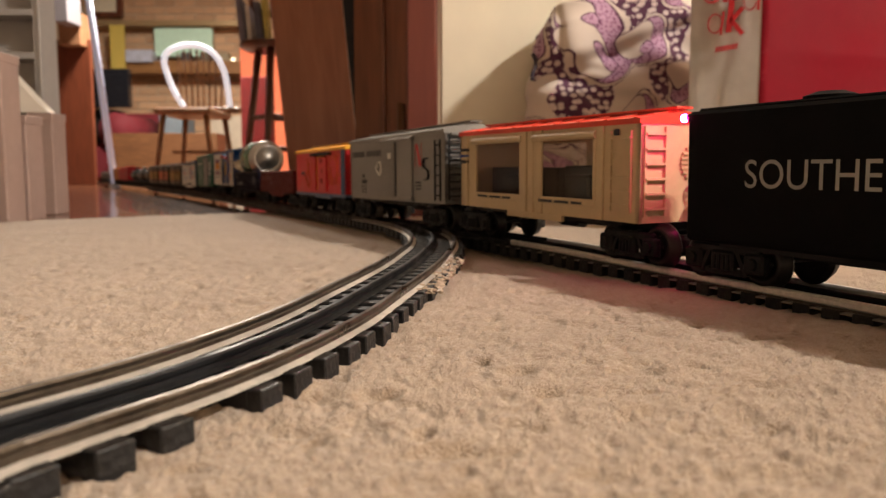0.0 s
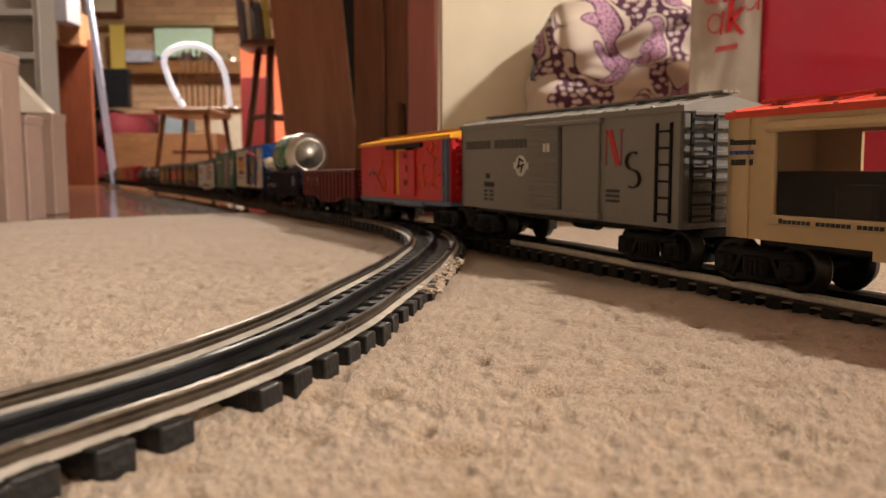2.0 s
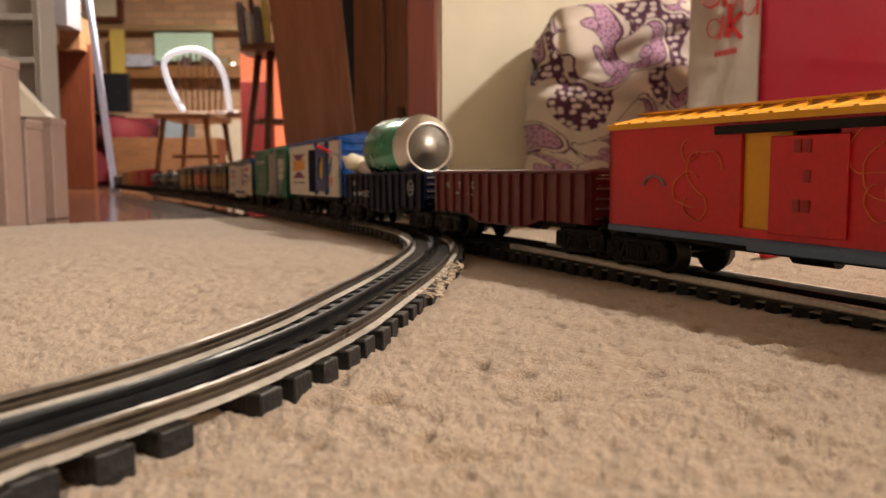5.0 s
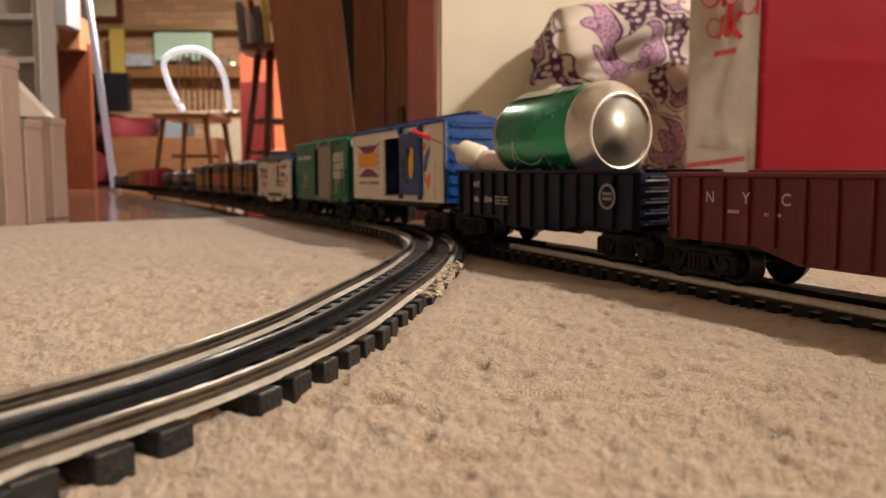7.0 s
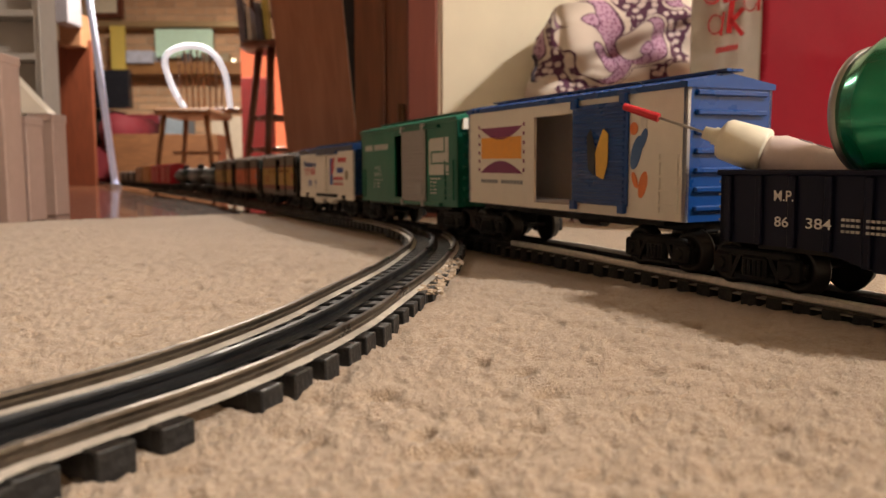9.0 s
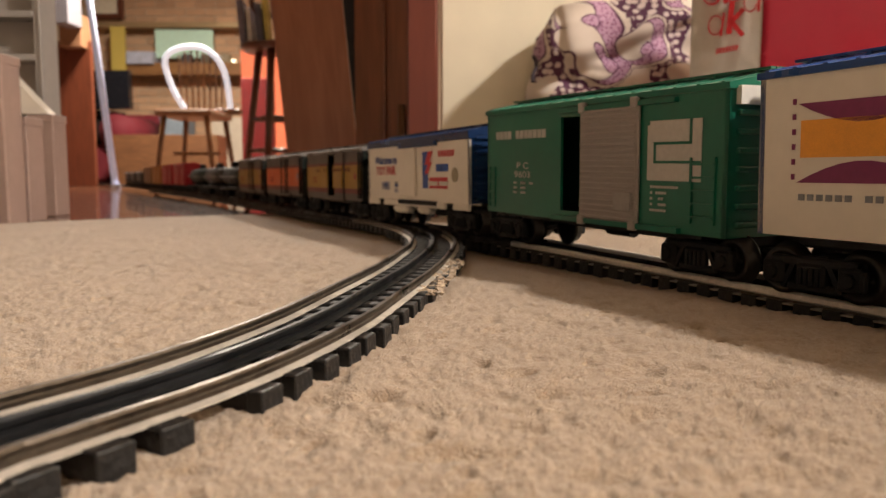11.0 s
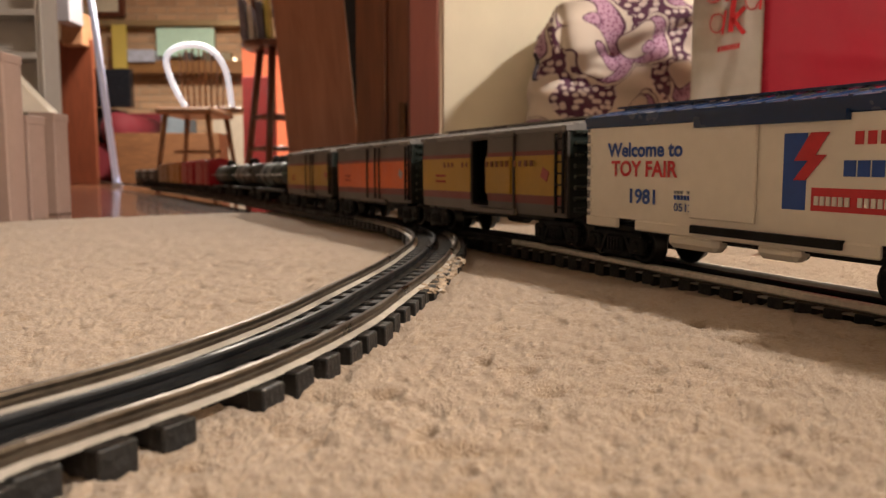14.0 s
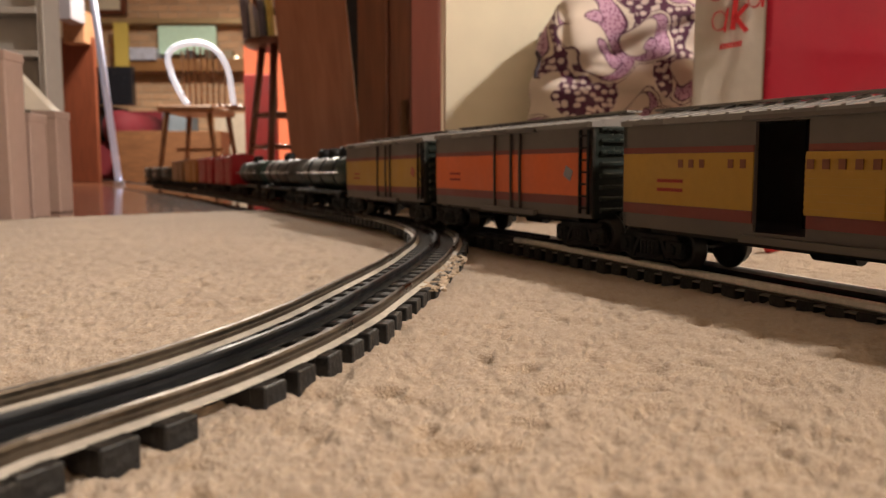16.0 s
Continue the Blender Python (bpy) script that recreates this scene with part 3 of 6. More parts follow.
def gable_roof(car, L, W, z1, peak, material, walk_mat=None, ribs=12, over=0.0015, label=""):
    bm = bmesh.new()
    pts = [(-W / 2 - over, z1 - 0.0025), (-W / 2 - over, z1 + 0.0006), (-W / 4, z1 + peak * 0.62), (0, z1 + peak), (W / 4, z1 + peak * 0.62), (W / 2 + over, z1 + 0.0006), (W / 2 + over, z1 - 0.0025)]
    a = [bm.verts.new((-L / 2 - 0.001, y, z)) for y, z in pts]
    b = [bm.verts.new((L / 2 + 0.001, y, z)) for y, z in pts]
    for i in range(len(pts)):
        j = (i + 1) % len(pts)
        bm.faces.new((a[i], a[j], b[j], b[i]))
    bm.faces.new(a), bm.faces.new(b)
    seams = []
    for k in range(ribs + 1):
        x = -L / 2 + 0.004 + (L - 0.008) * k / ribs
        for sgn in (-1, 1):
            ang = math.degrees(math.atan2(peak, W / 2))
            m = Matrix.Translation((x, sgn * W / 4, z1 + peak * 0.56)) @ pose(0, 0, 0, -sgn * ang, 0, 0)
            seams.append(m)
    r = part("roof", bm, material, car, label)
    rib = mesh_of("roof_rib", box(-0.0012, 0.0012, -W / 4 - 0.001, W / 4, -0.0006, 0.0012), material)
    for m in seams:
        ob = new("roof_rib", rib)
        ob.parent, ob.matrix_basis = r, m
    wm = bmesh.new()
    for k in (-1, 0, 1):
        bx(wm, -L / 2 - 0.002, L / 2 + 0.002, k * 0.0042 - 0.0018, k * 0.0042 + 0.0018, z1 + peak + 0.0015, z1 + peak + 0.0028)
    for k in range(9):
        x = -L / 2 + 0.006 + (L - 0.012) * k / 8
        bx(wm, x - 0.001, x + 0.001, -0.006, 0.006, z1 + peak - 0.001, z1 + peak + 0.0016)
    part("running_board", wm, walk_mat or material, car)
    return r


def side_walls(car, L, W, z0, z1, material, opening=None, top=0.006, sill=0.004, label="", far_open=False):
    """Car body: both sides with thickness, a floor, and a door opening through the near side."""
    t = 0.002
    if opening:
        a, b = opening
        bm = pierced(bmesh.new(), [-L / 2, a, b, L / 2], [z0, z0 + sill, z1 - top, z1], {(1, 1)}, -W / 2, t)
    else:
        bm = box(-L / 2, L / 2, -W / 2, -W / 2 + t, z0, z1)
    near = part("side_wall", bm, material, car, label)
    if far_open:
        bm = pierced(bmesh.new(), [-L / 2, a, b, L / 2], [z0, z0 + sill, z1 - top, z1], {(1, 1)}, W / 2 - t, t)
    else:
        bm = box(-L / 2, L / 2, W / 2 - t, W / 2, z0, z1)
    part("side_wall", bm, material, car)
    part("floor_plate", box(-L / 2 + 0.004, L / 2 - 0.004, -W / 2 + t, W / 2 - t, z0, z0 + 0.003), material, car)
    return near


def frame_under(car, L, z0):
    """Black underframe with brake gear between the trucks."""
    bm = bmesh.new()
    bx(bm, -L / 2 + 0.004, L / 2 - 0.004, -0.012, 0.012, z0 - 0.006, z0, bevel=0.001)
    bx(bm, -L / 2 + 0.02, L / 2 - 0.02, -0.026, 0.026, z0 - 0.0025, z0)
    cyl(bm, (-0.012, 0.004, z0 - 0.006), (0.012, 0.004, z0 - 0.006), 0.005, n=12)
    return part("underframe", bm, M_BLACK, car)


def ladder(car, x0, x1, y, z0, z1, n, material, name="ladder", along="x"):
    bm = bmesh.new()
    if along == "x":
        for x in (x0, x1):
            bx(bm, x - 0.0007, x + 0.0007, y - 0.0012, y + 0.0004, z0, z1)
        for i in range(n):
            z = z0 + (z1 - z0) * (i + 0.5) / n
            bx(bm, x0, x1, y - 0.0016, y - 0.0002, z - 0.0006, z + 0.0006)
    else:
        for v in (x0, x1):
            bx(bm, min(y, y + 0.0014), max(y, y + 0.0014), v - 0.0008, v + 0.0008, z0, z1)
        for i in range(n):
            z = z0 + (z1 - z0) * (i + 0.5) / n
            bx(bm, y + 0.0005, y + 0.0022, x0, x1, z - 0.0007, z + 0.0007)
    return part(name, bm, material, car)


def door_panel(car, x0, x1, z0, z1, y, material, ribs=0, label="", tracks=None, hooks=True):
    bm = bmesh.new()
    bx(bm, x0, x1, y - 0.0022, y - 0.0002, z0, z1, bevel=0.0005)
    d = part("door", bm, material, car, label)
    for i in range(ribs):
        z = z0 + (z1 - z0) * (i + 0.5) / ribs
        part("rib", box(x0 + 0.002, x1 - 0.002, y - 0.0032, y - 0.002, z - (z1 - z0) / ribs * 0.28, z + (z1 - z0) / ribs * 0.28, bevel=0.0004), material, d)
    if hooks:
        for x in (x0 + 0.003, x1 - 0.003):
            part("door_hanger", box(x - 0.0028, x + 0.0028, y - 0.0042, y - 0.001, z1 - 0.002, z1 + 0.0045, bevel=0.0005), material, d)
            part("door_hanger", box(x - 0.0028, x + 0.0028, y - 0.0042, y - 0.001, z0 - 0.004, z0 + 0.002, bevel=0.0005), material, d)
    return d


M_WHITE_P = mat("white_print", (0.72, 0.70, 0.65), 0.5, vary=0.06)
M_BLACK_P = mat("black_print", (0.02, 0.02, 0.022), 0.5)
M_RED_P = mat("red_print", (0.52, 0.02, 0.03), 0.45)
M_BLUE_P = mat("blue_print", (0.02, 0.06, 0.30), 0.45)
YS = -0.0302          # just proud of the near side


def tender():
    car, L = start_car("toy_tender", "black toy locomotive tender with a lit red rear bulb", "toy train", 0.301, 0.062)
    m = mat("tender_black", (0.004, 0.004, 0.0042), 0.8, spec=0.10, vary=0.2, scale=30, bump=0.08)
    bm = bmesh.new()
    bx(bm, -L / 2, L / 2, -0.030, 0.030, 0.020, 0.086, bevel=0.0018)
    bx(bm, -L / 2 + 0.004, L / 2 - 0.004, -0.026, 0.026, 0.0855, 0.0875, bevel=0.0008)
    part("body", bm, m, car)
    hb = bmesh.new()
    lathe(hb, [(0.012, 0.0), (0.012, 0.003), (0.006, 0.005), (0, 0.005)], 20, pose(-L / 2 + 0.06, 0, 0.087))
    part("water_hatch", hb, m, car)
    frame_under(car, L, 0.020)
    bar = bmesh.new()
    bx(bar, -0.006, 0.012, -0.0312, -0.03, 0.0238, 0.0265, bevel=0.0005)
    part("step", bar, M_STEEL, car)
    letters("SOUTHERN", -0.0801, 0.0482, YS - 0.0004, 0.0136, mat("aged_white_print", (0.31, 0.30, 0.27), 0.55, vary=0.2, scale=200), car, width=0.0925, label="off-white painted lettering", bold=0.0)
    bb = bmesh.new()
    bmesh.ops.create_uvsphere(bb, u_segments=16, v_segments=10, radius=0.0021, matrix=pose(-L / 2 - 0.0032, -0.0285, 0.0830))
    part("marker_bulb", bb, glow("red_bulb", (1.0, 0.012, 0.22), 560.0), car, "small glowing red bulb", True)
    sb = bmesh.new()
    cyl(sb, (-L / 2 + 0.001, -0.0270, 0.0830), (-L / 2 - 0.0014, -0.0270, 0.0830), 0.0022, n=12)
    part("bulb_socket", sb, M_BLACK, car)


def window_car():
    """Cream car with two big windows and a red roof."""
    car, L = start_car("toy_stock_car", "cream plastic toy car with two tall windows and red roof", "toy train", 0.561, 0.3375)
    m = mat("cream_plastic", (0.56, 0.42, 0.24), 0.45, vary=0.08, scale=25, bump=0.05)
    z0, z1, W = 0.0245, 0.0835, 0.060
    wins = [(-L / 2 + 0.028, -L / 2 + 0.094), (L / 2 - 0.107, L / 2 - 0.043)]
    wz0, wz1 = 0.0365, 0.0740
    t = 0.002
    xs = [-L / 2, wins[0][0], wins[0][1], wins[1][0], wins[1][1], L / 2]
    for ya in (-W / 2, W / 2 - t):
        part("side_wall", pierced(bmesh.new(), xs, [z0, wz0, wz1, z1], {(1, 1), (3, 1)}, ya, t), m, car)
    part("floor_plate", box(-L / 2 + 0.004, L / 2 - 0.004, -W / 2 + t, W / 2 - t, z0, z0 + 0.003), m, car)
    for a, b in wins:
        fb = bmesh.new()
        y = -W / 2
        bx(fb, a - 0.003, b + 0.003, y - 0.0012, y + 0.0005, wz0 - 0.0045, wz0, bevel=0.0004)
        bx(fb, a - 0.003, a, y - 0.0012, y + 0.0005, wz0, wz1, bevel=0.0004)
        bx(fb, b, b + 0.003, y - 0.0012, y + 0.0005, wz0, wz1, bevel=0.0004)
        cyl(fb, (a - 0.004, y - 0.0008, wz1 + 0.0022), (b + 0.004, y - 0.0008, wz1 + 0.0022), 0.0026, n=10)
        fr = part("window_frame", fb, m, car)
        pb = box(a, b, -W / 2 + 0.0006, -W / 2 + 0.0012, wz0, wz1)
        gp = part("pane", pb, GLASS, fr, "smoky clear plastic pane")
        gp.visible_shadow = False
        bars(fr, M_BLACK_P, a + 0.004, wz0 - 0.0036, y - 0.0015, "#xxxxxx xxxxxxx xxxxx"[: int((b - a) / 0.0027)], 0.0024, pitch=0.0024)
    # dark stalls inside
    st = bmesh.new()
    bx(st, -L / 2 + 0.006, -L / 2 + 0.104, -0.004, 0.012, z0 + 0.003, 0.0555, bevel=0.001)
    bx(st, -L / 2 + 0.050, -L / 2 + 0.070, -0.020, -0.004, z0 + 0.003, 0.050, bevel=0.002)
    bx(st, L / 2 - 0.112, L / 2 - 0.01, -0.004, 0.012, z0 + 0.003, 0.057, bevel=0.001)
    bx(st, L / 2 - 0.090, L / 2 - 0.062, -0.020, -0.004, z0 + 0.003, 0.051, bevel=0.002)
    part("stall_insert", st, mat("grey_insert", (0.06, 0.058, 0.06), 0.5), car, "dark grey inner stalls")
    for x in (-L / 2 + 0.010, -L / 2 + 0.100, -L / 2 + 0.120, L / 2 - 0.114, L / 2 - 0.036):
        part("post", box(x - 0.0035, x + 0.0035, -W / 2 - 0.0014, -W / 2 + 0.0004, z0, z1 - 0.002, bevel=0.0005), m, car)
    for sgn in (-1, 1):
        ribbed_end(car, L, sgn, W, z0, z1, m, 0, 0.004)
    ladder(car, -0.027, -0.012, L / 2, z0 + 0.004, z1 - 0.004, 6, m, along="y")
    ladder(car, L / 2 - 0.026, L / 2 - 0.008, -W / 2, z0 + 0.006, z1 - 0.006, 6, m)
    vent = bmesh.new()
    for i in range(7):
        h = 0.009 * math.sqrt(max(0.05, 1 - ((i - 3) / 3.6) ** 2))
        bx(vent, L / 2, L / 2 + 0.0012, 0.008 - h, 0.008 + h, 0.058 + (i - 3) * 0.0027, 0.0594 + (i - 3) * 0.0027)
    part("vent", vent, m, car)
    wb = bmesh.new()
    wm = pose(L / 2 + 0.004, 0.012, 0.044, 0, 90, 0)
    lathe(wb, [(0.0058, -0.0006), (0.0066, -0.0006), (0.0066, 0.0006), (0.0058, 0.0006), (0.0058, -0.0006)], 20, wm)
    for k in range(4):
        bx(wb, -0.0058, 0.0058, -0.0005, 0.0005, -0.0004, 0.0004, m=wm @ pose(0, 0, 0, 0, 0, 45 * k))
    cyl(wb, (L / 2, 0.012, 0.044), (L / 2 + 0.004, 0.012, 0.044), 0.0012, n=8)
    part("brake_wheel", wb, M_BLACK, car, "black spoked hand-brake wheel", True)
    stp = bmesh.new()
    bx(stp, L / 2, L / 2 + 0.006, 0.004, 0.018, 0.0305, 0.0335, bevel=0.0008)
    part("brake_step", stp, m, car)
    gable_roof(car, L, W, z1, 0.0045, mat("orange_red_plastic", (0.62, 0.05, 0.02), 0.42, bump=0.05), ribs=8, label="orange-red ribbed roof")
    bars(car, M_BLACK_P, -L / 2 + 0.003, 0.0685, YS - 0.0016, "#xxxxxx", 0.0032, pitch=0.0022)
    bars(car, M_BLUE_P, -L / 2 + 0.003, 0.0640, YS - 0.0016, "xxxxxx", 0.0026, pitch=0.0024)
    bars(car, M_BLACK_P, -L / 2 + 0.004, 0.0590, YS - 0.0016, "#### #", 0.003, pitch=0.0022)
    bars(car, M_BLACK_P, L / 2 - 0.022, 0.0750, YS - 0.0012, "##", 0.004, pitch=0.0026)
    part("skirt", box(-0.035, 0.035, -W / 2 - 0.0006, -W / 2 + 0.002, z0 - 0.004, z0), m, car)
    frame_under(car, L, 0.0245)


def grey_boxcar():
    car, L = start_car("toy_boxcar", "grey plastic toy boxcar with raised door and black ladders", "toy train", 0.848, 0.592)
    m = mat("grey_plastic", (0.215, 0.205, 0.19), 0.45, vary=0.07, scale=25, bump=0.05)
    z0, z1, W = 0.0240, 0.0885, 0.060
    side_walls(car, L, W, z0, z1, m)
    door_panel(car, -0.0215, 0.0165, z0 + 0.004, z1 - 0.005, -W / 2, m, ribs=17, hooks=False)
    door_panel(car, 0.0195, 0.0580, z0 + 0.004, z1 - 0.005, -W / 2, m, ribs=0, hooks=False)
    tb = bmesh.new()
    bx(tb, -0.0240, 0.0610, -W / 2 - 0.004, -W / 2, z0 + 0.001, z0 + 0.0045, bevel=0.0006)
    part("door_track", box(-0.0240, 0.0610, -W / 2 - 0.004, -W / 2, z1 - 0.0055, z1 - 0.0025, bevel=0.0006), m, car)
    part("door_track", tb, m, car)
    part("door_bar", box(0.0165, 0.0195, -W / 2 - 0.003, -W / 2, z0 + 0.005, z1 - 0.006), mat("dark_grey_plastic", (0.05, 0.045, 0.042), 0.5), car)
    for sgn in (-1, 1):
        ribbed_end(car, L, sgn, W, z0, z1, mat("light_grey_plastic", (0.15, 0.145, 0.14), 0.28, vary=0.06), 9, 0.005)
    ladder(car, L / 2 - 0.020, L / 2 - 0.009, -W / 2, z0 + 0.003, z1 - 0.008, 6, M_BLACK)
    ladder(car, -0.028, -0.012, L / 2 + 0.003, z0 + 0.004, z1 - 0.004, 9, M_BLACK, along="y")
    gable_roof(car, L, W, z1, 0.006, m, ribs=12)
    bars(car, mat("faded_dark_print", (0.075, 0.068, 0.062), 0.5), -0.1192, 0.0700, YS, "####### ########", 0.0068, pitch=0.00587, label="faded dark lettering", fill=0.74)
    bars(car, M_BLACK_P, -0.0860, 0.0475, YS, "##", 0.0040)
    bars(car, M_BLACK_P, -0.0890, 0.0410, YS, "#####", 0.0042)
    for k in range(3):
        bars(car, M_BLACK_P, -0.0890, 0.0370 - k * 0.0032, YS, "xx xx", 0.0024, pitch=0.0030)
    # white badge with black strokes
    b = bmesh.new()
    bmesh.ops.create_cone(b, cap_ends=True, segments=24, radius1=0.0075, radius2=0.0075, depth=0.0006, matrix=pose(-0.0343, YS, 0.0572, 90, 0, 0))
    bx(b, -0.0440, -0.0240, YS - 0.0003, YS + 0.0003, 0.0548, 0.0596)
    part("emblem", b, M_WHITE_P, car, "white round emblem with black strokes")
    b = bmesh.new()
    for x, z, w, h, a in ((-0.002, 0.002, 0.0012, 0.008, 15), (0.0005, 0.0, 0.010, 0.0012, -12), (0.002, -0.002, 0.0012, 0.006, 25), (0.0015, 0.004, 0.005, 0.0012, 20)):
        bx(b, -w / 2, w / 2, -0.0003, 0.0003, -h / 2, h / 2, m=pose(-0.0343 + x, YS - 0.0006, 0.0572 + z, 0, a, 0))
    part("emblem_stroke", b, M_BLACK_P, car)
    bars(car, M_WHITE_P, 0.0000, 0.0665, -W / 2 - 0.0036, "##", 0.006, pitch=0.0045, name="sign_plate")
    # big two-tone monogram as plain strokes
    x0 = 0.0640
    r = bmesh.new()
    bx(r, -0.0020, 0.0020, -0.0003, 0.0003, -0.0108, 0.0108, m=pose(x0 + 0.0065, YS, 0.0680, 0, -22, 0))
    part("monogram_stroke", r, M_RED_P, car, "red slanting stroke")
    r = bmesh.new()
    for xx in (x0 - 0.0005, x0 + 0.0135):
        bx(r, xx - 0.0005, xx + 0.0005, -0.0003 + YS, 0.0003 + YS, 0.0575, 0.0785)
        bx(r, xx - 0.0022, xx + 0.0022, -0.0003 + YS, 0.0003 + YS, 0.0781, 0.0788)
    part("monogram_stroke", r, mat("faded_red_print", (0.32, 0.07, 0.06), 0.5), car)
    r = bmesh.new()
    pts = []
    for i in range(25):
        u = i / 24
        a = math.radians(60 + 210 * min(u * 2, 1)) if u < 0.5 else math.radians(90 - 210 * (u - 0.5) * 2)
        cz = 0.0602 if u < 0.5 else 0.0502
        pts.append(Vector((x0 + 0.0250 + 0.0058 * math.cos(a), YS, cz + 0.0050 * math.sin(a))))
    sweep(r, pts, [(-0.0003, -0.0019), (0.0003, -0.0019), (0.0003, 0.0019), (-0.0003, 0.0019)], up=Vector((0, 1, 0)))
    part("monogram_stroke", r, M_BLACK_P, car, "black curled stroke")
    for k in range(3):
        bars(car, mat("dark_grey_plastic", (0.05, 0.045, 0.042)), 0.0640, 0.042 - k * 0.003, YS, "xxxxx", 0.0022, pitch=0.0026)
    frame_under(car, L, z0)


def red_boxcar():
    car, L = start_car("toy_boxcar", "red toy boxcar with yellow roof and blue-grey trim", "toy train", 1.100, 0.868)
    m = mat("red_plastic", (0.58, 0.014, 0.020), 0.4, vary=0.12, scale=45, bump=0.05)
    z0, z1, W = 0.0265, 0.0835, 0.060
    side_walls(car, L, W, z0, z1, m, opening=(-0.0170, 0.035), top=0.008)
    blue = mat("slate_blue_plastic", (0.10, 0.16, 0.27), 0.45, vary=0.08)
    part("yellow_inner_door", box(-0.0168, 0.010, -W / 2 + 0.0022, -W / 2 + 0.005, z0 + 0.004, z1 - 0.008), mat("yellow_plastic", (0.75, 0.36, 0.015), 0.4, vary=0.06), car, "yellow inner door")
    door_panel(car, 0.0014, 0.0404, z0 + 0.003, z1 - 0.010, -W / 2, m, ribs=0, hooks=False)
    part("door_track", box(-0.0313, 0.0560, -W / 2 - 0.003, -W / 2, z1 - 0.008, z1 - 0.004), M_BLACK, car)
    part("sill", box(-L / 2, L / 2, -W / 2 - 0.0012, W / 2 + 0.0012, z0 - 0.004, z0 - 0.0002, bevel=0.0006), blue, car, "slate-blue sill")
    part("door_step", box(-0.010, 0.060, -W / 2 - 0.003, -W / 2, z0 - 0.006, z0 - 0.001, bevel=0.0006), blue, car)
    part("ladder_plate", box(0.1015, 0.1122, -W / 2 - 0.001, -W / 2 + 0.0004, z0 - 0.004, z1 - 0.002), blue, car, "slate-blue ladder panel")
    ladder(car, 0.1030, 0.1105, -W / 2 - 0.001, z0, z1 - 0.004, 7, blue)
    for sgn in (-1, 1):
        ribbed_end(car, L, sgn, W, z0, z1, m, 8, 0.005)
    gable_roof(car, L, W, z1, 0.0055, mat("yellow_plastic", (0.75, 0.36, 0.015)), ribs=16, label="bright yellow roof")
    # grey arch emblem, faint orange print
    b = bmesh.new()
    pts = [Vector((-0.0764 + 0.0085 * math.cos(a), YS, 0.0490 + 0.006 * math.sin(a))) for a in np.linspace(0.1, 3.04, 12)]
    sweep(b, pts, [(-0.0003, -0.0016), (0.0003, -0.0016), (0.0003, 0.0016), (-0.0003, 0.0016)], up=Vector((0, 1, 0)))
    part("emblem", b, mat("grey_print", (0.25, 0.26, 0.28), 0.5), car, "grey arch-shaped emblem")
    faint = mat("orange_print", (0.66, 0.15, 0.045), 0.5, vary=0.2, scale=150)
    rng = random.Random(3)
    for x, z, r in ((-0.052, 0.048, 0.010), (-0.050, 0.068, 0.006), (0.050, 0.066, 0.011), (0.068, 0.050, 0.012), (0.055, 0.046, 0.008), (0.084, 0.070, 0.007), (-0.040, 0.058, 0.012), (-0.046, 0.040, 0.008), (0.062, 0.058, 0.016), (0.088, 0.044, 0.008), (0.074, 0.075, 0.006), (0.090, 0.058, 0.009)):
        b = bmesh.new()
        a0 = rng.uniform(0, 3)
        pts = [Vector((x + r * math.cos(a0 + a), YS, z + r * 0.9 * math.sin(a0 + a) * (1 + 0.15 * math.sin(3 * a)))) for a in np.linspace(0, 4.6, 18)]
        sweep(b, pts, [(-0.0002, -0.0008), (0.0002, -0.0008), (0.0002, 0.0008), (-0.0002, 0.0008)], up=Vector((0, 1, 0)))
        part("scroll_print", b, faint, car, "faint orange scroll print")
    for k, cells in enumerate(("##", " #", "##")):
        bars(car, mat("dark_red_print", (0.28, 0.02, 0.015), 0.5), 0.015, 0.066 - k * 0.013, -W / 2 - 0.0026, cells, 0.006, pitch=0.005)
    frame_under(car, L, z0 - 0.004)


